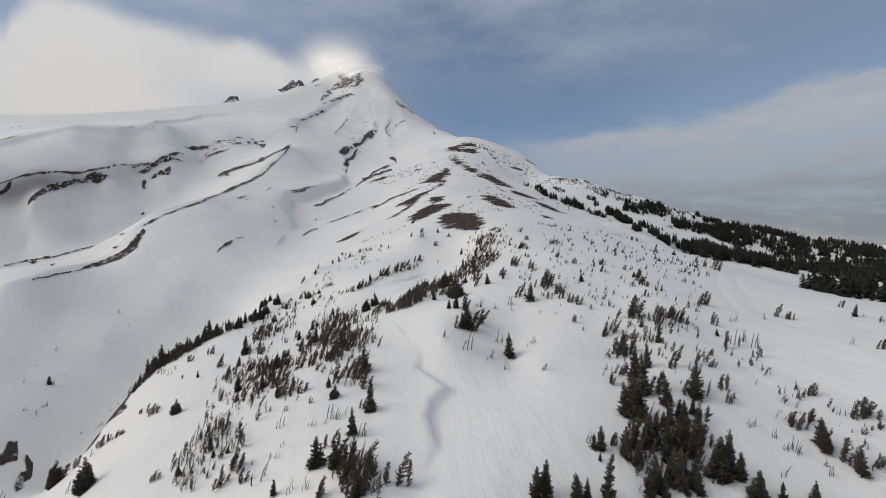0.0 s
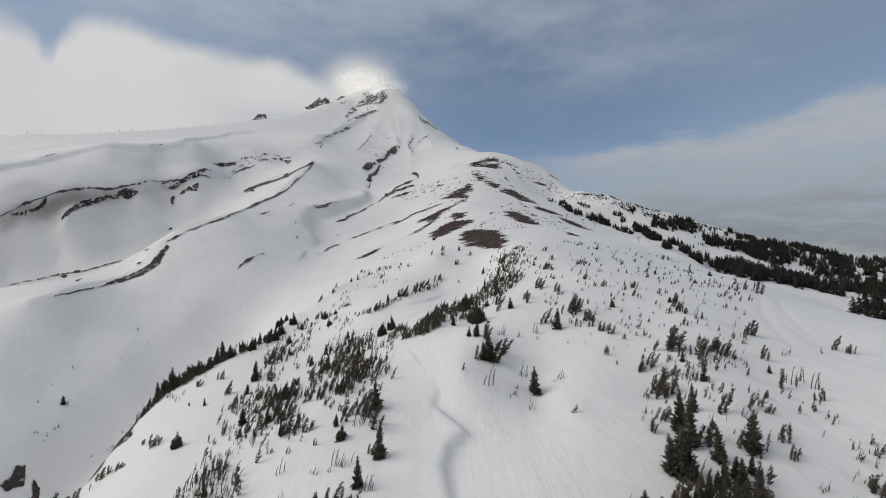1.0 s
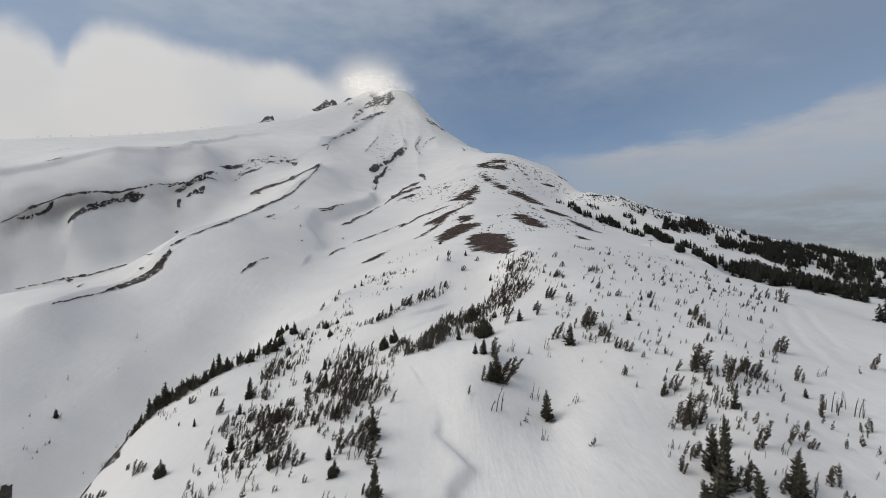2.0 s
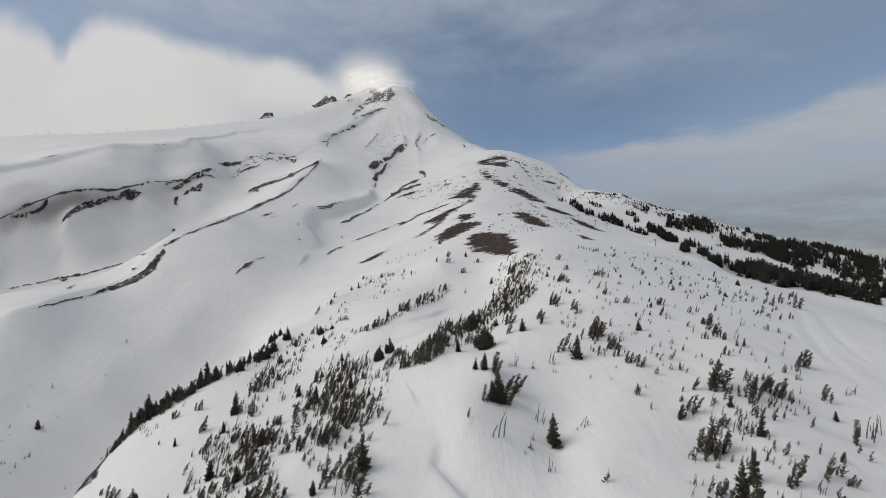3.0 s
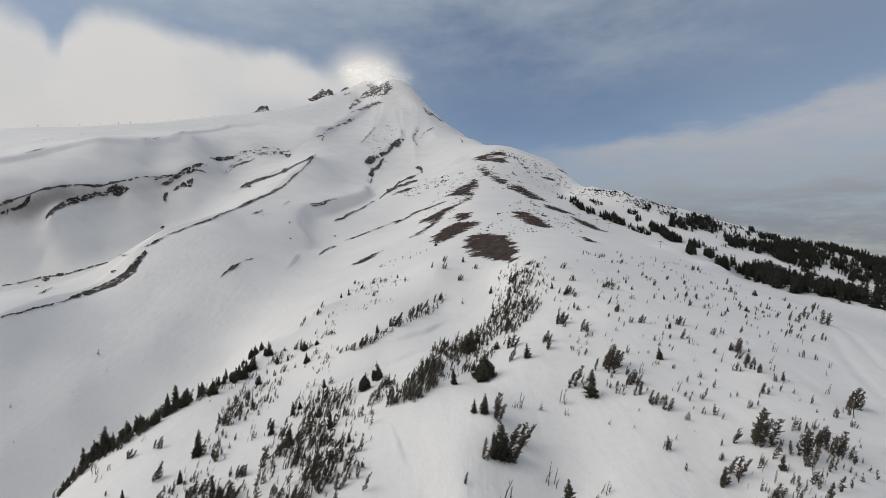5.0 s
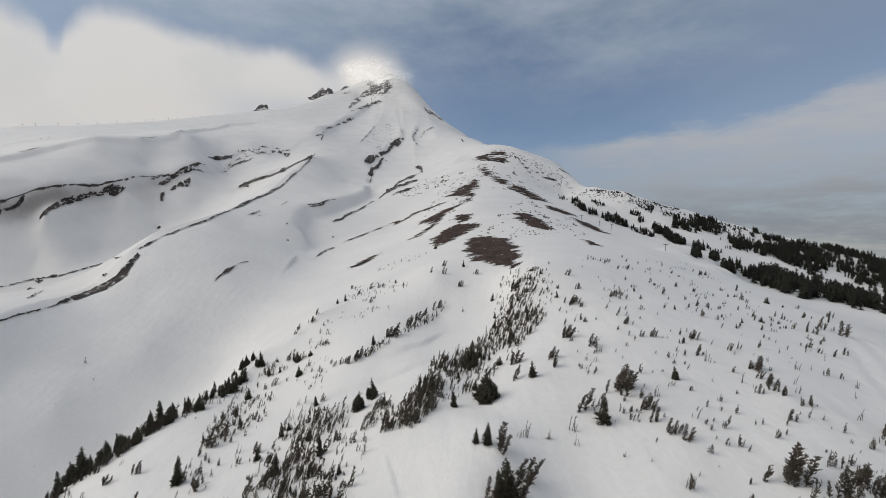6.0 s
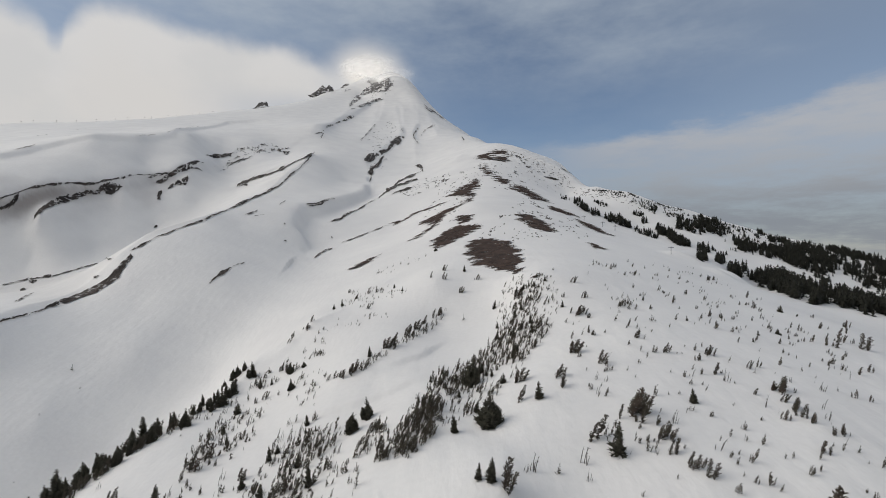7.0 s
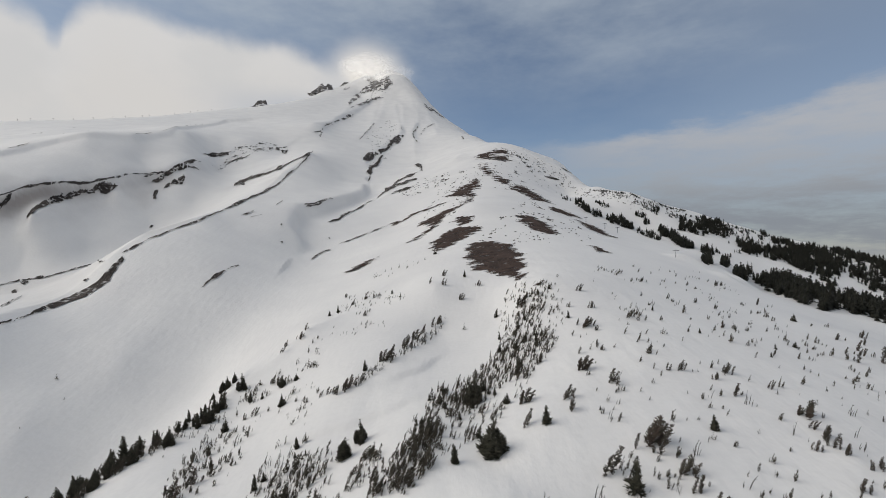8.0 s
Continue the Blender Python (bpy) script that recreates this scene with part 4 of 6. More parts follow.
FIRS_B = [
    (59.3, 96.6, 3.7), (44.8, 97.1, 7.4), (47.6, 97.1, 7.4), (-14.2, 97.6, 6.2), (55.6, 99.7, 8.2), (64, 103.1, 8.5), (51.9,
    104.4, 9.9), (-11.3, 106.5, 7.8), (52.9, 109.4, 9.7), (59.8, 117.2, 6.7), (-23.4, 120.8, 3.2), (-15, 127.5, 7.8), (69.7,
    130.1, 6.3), (27.7, 138.6, 7.9), (95, 141.1, 2.5), (70.5, 141.9, 3.2), (14.5, 148.4, 5.5), (16, 148.7, 8.5), (13.4,
    161.2, 5.2), (10.9, 162.5, 3.6), (163.6, 163.7, 5.1), (-78.5, 167.5, 2.8), (-64.9, 169.1, 3.7), (42.7, 172.3, 7.3),
    (-67.7, 182.7, 7.9), (6.3, 185.6, 4.6), (68.4, 190.1, 3.8), (29.5, 195.9, 4.8), (12.8, 197.6, 3.9), (44.4, 199.7, 1.2),
    (-113.6, 199.9, 7.8), (-108.7, 206, 6.1)
]
FIRS_C = [
    (-107.2, 212, 5.8), (-102.4, 212.1, 6), (-104.1, 212.7, 7.2), (-66.5, 218, 3.7), (-103.7, 221.7, 4.8), (-101.4, 224.2,
    8.5), (-102.6, 232.6, 9.4), (-100.4, 234.8, 5.4), (70.1, 238.6, 1.2), (116.3, 238.8, 1.9), (-96.7, 240.3, 5.8), (-103.3,
    241, 5.4), (-98.8, 242, 5), (-75.2, 245.8, 4.8), (-93.2, 247.6, 4.2), (125, 249.1, 2.1), (-92.5, 249.9, 4), (-87.9,
    250.2, 5.3), (-26.2, 252.6, 4.3), (100.2, 254.4, 2.1), (-93.9, 255.6, 5.1), (137.9, 256.3, 2.6), (-184.7, 239.5, 4.5),
    (-86.3, 266.7, 4.5), (122, 268.1, 2.3), (-94.3, 271.9, 2.5), (91.7, 275.1, 2.4), (93.5, 282.9, 1.7), (28.4, 302.3, 4.5),
    (176.8, 308.7, 3.9), (-64.2, 350.2, 3.3), (-60.7, 356.5, 4.8)
]
FIRS_D = [
    (15.6, 358.1, 4.4)
]
FIRS = FIRS_A + FIRS_B + FIRS_C + FIRS_D
FIR_CLUMPS_A = [
    (-80.3, 114.7, 8), (-21, 115.1, 3.5), (-71.4, 138.9, 4.5), (-116.4, 152.2, 8.5), (15.8, 189.4, 8.8), (-116.6, 193.8,
    2.1), (-116.8, 199.5, 4.3), (-119.1, 199.6, 2.4), (-22.7, 201.1, 6), (-114.9, 206.2, 7.1), (-111.7, 206.5, 10), (-19.4,
    208.2, 6.8), (-108.5, 212, 6.9), (-100.7, 216, 5.6), (12.7, 221.2, 8), (-91.1, 237.6, 6.9), (-55.8, 248.6, 4.7), (-86.1,
    254.8, 6.6), (-86.5, 262.3, 3.9), (-62.4, 267.8, 4.4), (-57, 268.2, 2.9), (-83.6, 277.8, 7.5), (-97.2, 280.2, 3.2),
    (-94.2, 282, 5.4), (-92, 282.5, 5.4), (-90, 284.7, 4.6), (-4.7, 459.9, 4.1)
]
FIR_CLUMPS = FIR_CLUMPS_A
PINES_A = [
    (-4.2, 80.3, 5.7), (-17.5, 80.7, 3.9), (85.7, 81.3, 2.7), (81, 83.6, 4.9), (82.1, 84.1, 3.9), (39.5, 86.4, 4.4), (-16.2,
    87.2, 4.8), (37.9, 87.7, 2.7), (42, 88, 5.6), (55.9, 88.2, 4.5), (-15.7, 88.7, 5.4), (95.7, 90.5, 1.7), (96.1, 90.6,
    1.3), (-35.6, 92, 3.1), (80, 92.2, 3.6), (-39.5, 92.6, 3.3), (78.6, 93.1, 3.6), (79.4, 93.4, 2.9), (95.5, 93.6, 4.9),
    (96.6, 94.1, 3.9), (-18, 94.1, 3.7), (84.2, 94.6, 3.1), (-38.7, 96, 4.9), (69.8, 100.6, 3.2), (71, 101.1, 1.8), (-57,
    101.4, 2.2), (61.4, 103.3, 3.9), (92.5, 103.4, 3.2), (55.7, 104, 5.3), (71.6, 105.3, 4), (-13.2, 107.9, 3.2), (46.7,
    109.7, 3)
]
PINES_B = [
    (51.5, 114, 3.6), (-27.1, 114.2, 1.7), (65.8, 115.2, 5.8), (76.4, 115.7, 2.4), (-14.6, 117.8, 6.5), (80.8, 122.8, 2.2),
    (131.6, 123.4, 3.2), (132.3, 123.7, 2.6), (95.6, 124.8, 3.2), (57.8, 126.2, 4), (56.4, 127.5, 7.2), (58, 128.2, 5.8),
    (91.2, 131.6, 5), (64.8, 135.8, 3.1), (7.6, 139.4, 2.4), (58, 140.4, 3.5), (61.3, 141.8, 5), (-91.1, 145.3, 2.1), (76.3,
    145.8, 4.4), (78.3, 146.1, 5.2), (-93.3, 146.1, 2.8), (11.8, 147, 4.4), (85.9, 147.7, 5.2), (-83.2, 147.8, 3.5), (87,
    148.2, 4.2), (17.1, 148.7, 6.3), (-97.8, 149.2, 3.2), (98.6, 149.9, 4.6), (83.3, 150, 4.9), (-100.1, 150.1, 3.9), (84.4,
    150.5, 3.9), (70.6, 151, 8)
]
PINES_C = [
    (-108.9, 151.4, 4.3), (72.3, 151.8, 6.4), (-87.2, 151.9, 3.3), (-114, 152.5, 5.4), (20.3, 153.2, 5.7), (163.3, 153.9,
    2.4), (-91.1, 154.8, 2.2), (15.7, 160.1, 5.9), (134.5, 160.1, 3.3), (56.9, 162.8, 3.7), (133, 163.6, 5), (56.1, 165.3,
    3.3), (54.7, 165.7, 3.7), (107.9, 168.5, 5.6), (53.9, 169.8, 3.8), (85.6, 170.1, 3), (-86.3, 172.1, 1.6), (-73.3, 173.9,
    5), (53.4, 175, 4.4), (93.4, 176.5, 2.2), (39.1, 177.2, 5.7), (96.3, 177.5, 2.7), (-10, 180.6, 3.1), (92.1, 180.7, 2.7),
    (175.1, 180.9, 3.3), (86.9, 182.8, 2.8), (91.3, 183.7, 3.7), (-12.5, 184.4, 3.6), (50, 184.5, 7.8), (51.7, 185.3, 6.3),
    (52.7, 185.8, 4.6), (92.8, 187.6, 3.4)
]
PINES_D = [
    (93.5, 188, 2.7), (-92.5, 190.3, 3.2), (93.1, 191.4, 2.5), (-50.7, 191.5, 3.7), (-84.9, 191.8, 4.1), (-29.6, 192.7,
    2.5), (-16.3, 195.2, 3.8), (99.7, 197, 1.4), (24.9, 197.2, 4.3), (96.3, 197.3, 4.5), (97.3, 197.7, 3.6), (94.7, 197.9,
    2.6), (95.3, 198.1, 2.1), (122.6, 199.5, 2), (118.9, 200, 2.5), (37.1, 201.1, 3.7), (-104.4, 201.8, 2.4), (-69.8, 203.2,
    6.1), (83.8, 206.4, 3.4), (37.9, 207.1, 4.1), (-67.4, 209.4, 5.6), (26.4, 209.9, 4.7), (96.9, 211.3, 2.9), (51.6, 213.2,
    4.8), (83.1, 215, 2.3), (83.6, 215.3, 1.9), (88.6, 219.3, 3.4), (71.1, 219.5, 2.4), (89.4, 219.7, 2.7), (75.6, 219.9,
    3.4), (138.3, 220.5, 2.8), (46.4, 222.6, 5)
]
PINES_E = [
    (47.5, 223.1, 4), (145.3, 224.7, 2.9), (-34.4, 238.8, 3.5), (56.3, 239.4, 1.8), (-31.6, 239.7, 4.1), (-37.6, 241.1,
    2.9), (-39.7, 241.2, 2.3), (-29.4, 241.2, 4.7), (155.2, 249, 4.4), (59.6, 249.9, 2.1), (-66.6, 250, 3.6), (-71.2, 250.7,
    3), (144.7, 252.2, 1.7), (56.8, 254.1, 4.4), (57.8, 254.6, 3.5), (169.8, 254.6, 6.5), (54.7, 256.8, 2.6), (146.4, 258.4,
    1.7), (159, 258.8, 3.3), (-20.6, 259.9, 5.1), (167.8, 260.8, 3.5), (145.5, 261.4, 2.2), (172.3, 261.6, 2.2), (-17.7,
    263.5, 5.8), (77.6, 263.8, 2.7), (82, 266.2, 1.8), (82.4, 266.3, 1.5), (116.5, 267.5, 2.3), (171.4, 267.6, 4.8), (-65.1,
    271.2, 4.6), (64.3, 271.4, 3.3), (65, 271.8, 2.6)
]
PINES_F = [
    (55.8, 274.7, 2.4), (-69.1, 275.5, 4), (-13.5, 276.5, 5.4), (116.2, 277.5, 1.9), (186.8, 281.3, 3.4), (176, 283, 3),
    (180.2, 283.6, 1.5), (-9.8, 287.4, 4.9), (65.3, 291.3, 3.6), (37.4, 294.6, 6.9), (38.9, 295.3, 5.5), (-6.5, 296.5, 4.4),
    (201.2, 298.7, 3.7), (160.1, 300.9, 2.2), (-75.1, 302.7, 3.3), (181.1, 303.6, 1.6), (-2.6, 303.7, 5.2), (0.8, 306.7,
    4.5), (162.1, 307.8, 2.8), (162.7, 308.1, 2.2), (192.5, 308.5, 2.2), (-76, 311.2, 3.4), (-69.5, 312, 3.8), (59.9, 312.1,
    1.7), (-36.2, 313.2, 2.3), (163, 315.2, 1.7), (-68.4, 317.1, 4.1), (12.2, 326.9, 4), (-40, 330, 3.7), (165, 331.9, 1.9),
    (98.3, 335.3, 1.9), (98.8, 335.5, 1.5)
]
PINES_G = [
    (22.1, 342.4, 3.4), (1.9, 343.5, 4.5), (182.6, 344.3, 3.9), (149.4, 348.8, 1.6), (-5.4, 349.5, 4.3), (148.2, 356, 1.4),
    (2.5, 363.6, 4.5), (-41.4, 367.7, 2.8), (-38.8, 369.3, 2.8), (-54.1, 369.5, 3.6), (-47.2, 370.3, 3.6), (183.3, 387.2,
    3.8), (184.1, 387.6, 3), (191.5, 394.7, 3.1), (192.2, 395, 2.5), (-65.8, 401.7, 3.2)
]
PINES = PINES_A + PINES_B + PINES_C + PINES_D + PINES_E + PINES_F + PINES_G
STEMS_A = [
    (76.4, 81, 2.1), (67.6, 81.1, 2.6), (-20.7, 84.1, 2.7), (-23.7, 84.5, 2.9), (74, 85.8, 2.4), (72.7, 86.5, 2.2), (74,
    87.1, 3.1), (32.9, 88, 2.8), (72.6, 90, 2.1), (-30.9, 90.3, 4.9), (69.4, 93, 1.8), (70.7, 93, 2.4), (93.7, 94.3, 3.7),
    (92, 95.6, 1.7), (-29.5, 95.9, 1.9), (-30.9, 96.2, 1.6), (-12, 96.3, 3.3), (-28.9, 98.6, 2.2), (-56, 101.2, 2.4), (84,
    101.6, 2.4), (88.2, 102.5, 2.9), (-21.1, 103.6, 1.5), (-24, 104.1, 2), (-18.8, 104.9, 3.1), (-20.3, 105.7, 3.9), (-17,
    105.8, 2.6), (69, 113.6, 2.6), (46.8, 114.1, 2), (48.8, 117.4, 2.1), (-89.1, 120.8, 3.6), (23.9, 126.8, 3.2), (127.9,
    128.9, 2.7)
]
STEMS_B = [
    (100.3, 132, 5.1), (67, 134.1, 3), (95.9, 134.5, 5.2), (14.3, 134.8, 6.7), (100.2, 136.7, 4.2), (35.4, 141.3, 3.2),
    (25.2, 146.1, 4.5), (-101.3, 146.8, 2.8), (-81.3, 147, 3.2), (-141.6, 162.3, 4.9), (107.8, 153.5, 2.3), (110, 153.8,
    3.1), (103.1, 164.4, 4.6), (21, 165.8, 2.1), (33.8, 165.9, 2.5), (22.6, 166.7, 4.1), (34.3, 170.4, 4.2), (63.9, 170.4,
    3.4), (50.2, 170.9, 1.7), (105.9, 174.2, 3.1), (58.5, 180.4, 3.6), (97.7, 182.9, 2.5), (-97.1, 183.3, 3.1), (69.3,
    183.7, 1.5), (-96.4, 187.1, 2.2), (101.3, 188.9, 2.9), (-101.8, 189.1, 3.2), (86.7, 189.2, 3.3), (-31.7, 192.8, 2.8),
    (-106.1, 192.8, 3.7), (-56.5, 194, 3.3), (123.2, 194.3, 2.5)
]
STEMS_C = [
    (45.6, 195.6, 2.3), (-155.7, 230.4, 2.9), (110.2, 200.8, 3), (-95.3, 201, 2.4), (-155.7, 233, 2.3), (49.9, 201.5, 2.1),
    (83.8, 202.2, 3.7), (47.5, 203.3, 2.4), (103.8, 203.9, 1.8), (75.7, 204.2, 2.7), (-158.3, 243.9, 2.4), (-74.9, 226.1,
    3.6), (-64.6, 229.4, 4.1), (-78.9, 237.2, 4.9), (72.9, 254.5, 2.1), (151.6, 256.7, 1.7), (106.3, 256.8, 1.7), (-72.8,
    263.7, 4.5), (127.5, 269.6, 1.9), (3.7, 310.6, 2.3), (-33.9, 311.5, 2.3), (-57, 362.8, 3.5), (-51.3, 444.2, 3.6)
]
STEMS = STEMS_A + STEMS_B + STEMS_C
SEEDLINGS_A = [
    (77.3, 83, 1.9), (-34.4, 95.9, 1.6), (72.6, 102.1, 1.8), (-25, 104.4, 1), (32.7, 118.2, 3), (19.7, 131.9, 1.3), (21.5,
    134.6, 2.3), (22.7, 138.6, 1.7), (84.1, 139.8, 1.8), (33.8, 141.5, 1.4), (89.5, 144.1, 1.8), (124, 158.6, 2.4), (160.3,
    161.7, 1), (166.8, 163.8, 1.7), (27.8, 167.2, 2.5), (94, 168.4, 0.9), (94.9, 171.6, 1.7), (116.1, 187.1, 1.9), (86,
    201.1, 1.2), (116.4, 202.7, 1.5), (-157.9, 222.8, 1.6), (96.7, 208.7, 1.9), (116.4, 210.6, 1.1), (78.7, 219.2, 1.4),
    (80.5, 219.5, 1), (-158, 250, 1.8), (-170, 211.2, 1), (-171.1, 214.5, 2.2), (-174.5, 212, 2), (-174, 213.1, 1.7),
    (-172.7, 220.4, 2), (-45.8, 238.2, 2.6)
]
SEEDLINGS_B = [
    (-173.2, 222.8, 2.6), (-184.9, 222.8, 1.1), (-50, 246.3, 2.4), (117.4, 249.1, 1.7), (-186.9, 228.5, 1.1), (-191.6,
    233.4, 2.2), (-183.9, 240.9, 2.8), (71.3, 258.7, 1.1), (-173.1, 257.6, 1.1), (-185.5, 251.2, 1.2), (-198.9, 250.3, 1.5),
    (127.8, 278.6, 1.2), (-202.6, 267.7, 2.9), (139.8, 284.6, 1.8), (160, 290.6, 1.5), (-189.6, 287.8, 1.4), (12.9, 298.3,
    3.7), (-190.4, 313.4, 1.5), (-204.4, 325.1, 3.5), (-39.2, 429.6, 2.6), (-26.1, 437.7, 3.1), (-17.8, 445, 2.2), (-12.6,
    447.9, 3.2), (-33.6, 450.6, 3.6), (-40.1, 451.9, 2.3)
]
SEEDLINGS = SEEDLINGS_A + SEEDLINGS_B
THICKETS = {}
THICKETS['west_thicket'] = (34, 1.4, 4.6, [(-65, 152), (-70, 171), (-62, 172), (-52, 158), (-39, 125), (-37, 110), (-44, 114), (-54, 129)])
THICKETS['belt_thicket'] = (46, 1.4, 4.6, [(-57, 163), (-50, 171), (-38, 149), (-31, 120), (-37, 121), (-50, 142)])
THICKETS['middle_thicket'] = (75, 1.5, 5.0, [(-51, 190), (-42, 191), (-20, 162), (-14, 151), (-15, 135), (-15, 118), (-20, 119), (-29, 132), (-38, 149)])
THICKETS['upper_thicket'] = (48, 1.5, 5.0, [(-46, 179), (-48, 219), (-37, 217), (-21, 187), (-15, 157), (-18, 144), (-32, 156)])
THICKETS['lower_thicket'] = (55, 1.4, 4.6, [(-54, 109), (-55, 117), (-55, 124), (-40, 107), (-39, 103), (-43, 98), (-45, 92), (-50, 95), (-55, 104)])
THICKETS['streak_scatter'] = (14, 0.7, 1.7, [(-60, 469), (-44, 478), (-19, 467), (-16, 427), (-38, 428), (-52, 437)])
THICKETS['streak_foot_scatter'] = (18, 0.7, 1.8, [(-69, 397), (-56, 408), (-21, 358), (-18, 338), (-47, 357), (-60, 374)])
THICKETS['brow_belt'] = (42, 1.2, 4.2, [(-99, 235), (-87, 249), (-84, 273), (-64, 286), (-64, 308), (-57, 309), (-50, 272), (-75, 262), (-78, 239), (-89, 225)])
THICKETS['hollow_thicket'] = (42, 1.4, 5.0, [(-62, 131), (-70, 165), (-67, 175), (-36, 145), (-28, 121), (-27, 104), (-45, 111)])
THICKETS['slope_thicket'] = (60, 1.5, 5.2, [(-44, 169), (-39, 195), (-17, 182), (-12, 148), (-15, 129), (-25, 125), (-35, 140)])
THICKETS['drift_edge'] = (22, 2.5, 5.5, [(-16, 87), (-11, 89), (-8, 82), (-7, 77), (-14, 79)])
THICKETS['brow_thicket'] = (22, 1.2, 4.2, [(-77, 213), (-85, 260), (-79, 271), (-70, 239), (-66, 201)])
THICKETS['ridge_thicket'] = (170, 1.5, 4.2, [(-11, 182), (0, 230), (18, 247), (36, 289), (47, 301), (50, 287), (38, 235), (24, 213), (15, 199), (2, 187), (-4, 172)])
THICKETS['high_thicket'] = (120, 1.0, 3.0, [(34, 320), (44, 312), (58, 299), (54, 265), (39, 244), (25, 248), (27, 282)])
THICKETS['east_grove'] = (70, 2.0, 5.0, [(39, 86), (45, 96), (62, 96), (50, 78), (38, 77)])
THICKETS['high_row'] = (30, 1.0, 2.6, [(-65, 363), (-64, 408), (-36, 380), (-19, 348), (-27, 339), (-42, 334), (-56, 340)])
THICKETS['high_row_foot'] = (8, 0.8, 2.0, [(-57, 308), (-53, 325), (-27, 312), (-23, 302), (-41, 299)])
THICKETS['west_brow'] = (44, 2.0, 6.0, [(-136, 240), (-120, 238), (-108, 234), (-100, 237), (-95, 229), (-102, 222), (-107, 219)])
THICKETS['west_edge'] = (24, 1.5, 4.5, [(-97, 248), (-91, 260), (-89, 274), (-85, 266), (-87, 248)])
THICKETS['east_scatter'] = (110, 0.9, 3.0, [(52, 266), (138, 294), (171, 257), (114, 196), (76, 195), (45, 207)])
THICKETS['high_scatter'] = (80, 0.8, 2.6, [(92, 355), (217, 457), (188, 326), (138, 294), (66, 274)])
THICKETS['lower_scatter'] = (70, 0.9, 3.0, [(44, 201), (86, 191), (111, 170), (79, 132), (56, 138), (39, 155)])
THICKETS['crest_thicket'] = (195, 1.2, 3.8, [(-3, 200), (-1, 220), (10, 237), (21, 252), (30, 269), (42, 258), (46, 249), (34, 232), (21, 226), (15, 217), (6, 211), (2, 190)])
THICKETS['west_belt'] = (70, 2.0, 6.0, [(-119, 193), (-115, 201), (-110, 209), (-103, 220), (-98, 241), (-93, 241), (-97, 223), (-102, 208), (-109, 199), (-115, 190)])
THICKETS['east_thicket'] = (60, 1.2, 3.6, [(43, 107), (60, 142), (78, 151), (99, 157), (77, 119), (74, 103), (63, 99), (59, 106), (63, 119), (57, 122)])
THICKETS['east_edge'] = (22, 1.0, 3.0, [(88, 129), (95, 122), (93, 103), (94, 90), (87, 81), (82, 90), (76, 92)])
THICKETS['crest_foot'] = (75, 1.5, 4.5, [(-14, 178), (-10, 190), (-3, 203), (3, 203), (1, 183), (-4, 176)])
THICKETS['bench_thicket'] = (40, 1.5, 4.5, [(-44, 195), (-40, 205), (-32, 208), (-25, 205), (-27, 191), (-32, 189)])
THICKETS['bench_foot'] = (18, 1.5, 4.5, [(-20, 182), (-19, 191), (-14, 198), (-10, 190), (-15, 183)])
THICKETS['brow_foot'] = (18, 1.5, 4.5, [(-72, 203), (-77, 215), (-79, 233), (-74, 236), (-66, 214), (-66, 205)])
THICKETS['long_row'] = (52, 1.2, 3.4, [(-33, 241), (-27, 248), (-18, 266), (-3, 297), (3, 306), (-3, 287), (-17, 257), (-27, 239)])
THICKETS['slack_thicket'] = (34, 1.4, 4.4, [(-74, 196), (-72, 240), (-61, 250), (-57, 215), (-52, 180), (-60, 166)])
THICKETS['slack_row'] = (14, 1.2, 3.6, [(-60, 252), (-50, 262), (-42, 246), (-40, 224), (-50, 230)])
# stands of the far woods: trees, height, outline in plan
WOODS_A = [
    (199, 9.2, [(346, 760), (378, 802), (375, 770), (436, 845), (464, 854), (454, 804), (413, 747), (375, 721), (355, 716),
     (347, 727), (330, 721)]),
    (119, 8, [(309, 738), (310, 711), (312, 685), (314, 661), (306, 639), (288, 631), (292, 666), (295, 703)]),
    (34, 6.9, [(302, 624), (333, 666), (335, 648), (342, 644), (316, 621)]),
    (39, 8, [(258, 539), (286, 571), (246, 500), (235, 492)]),
    (34, 8, [(321, 612), (349, 637), (342, 619), (300, 564), (267, 520)]),
    (55, 9.2, [(267, 502), (326, 582), (351, 603), (334, 573), (310, 546), (252, 472)]),
]
WOODS_B = [
    (319, 10.3, [(314, 548), (353, 578), (376, 577), (370, 538), (356, 508), (312, 460), (275, 428), (293, 476), (308, 511),
     (308, 526)]),
    (39, 10.3, [(297, 442), (306, 442), (288, 419), (272, 409)]),
    (178, 10.3, [(338, 474), (401, 536), (399, 516), (389, 478), (330, 408), (300, 410), (300, 424)]),
    (239, 8, [(421, 747), (435, 713), (487, 736), (432, 657), (412, 664), (382, 661), (397, 697)]),
    (438, 9.2, [(489, 740), (536, 777), (577, 799), (541, 689), (490, 649), (439, 593), (351, 495), (421, 589), (440, 625),
     (434, 640), (434, 658)]),
]
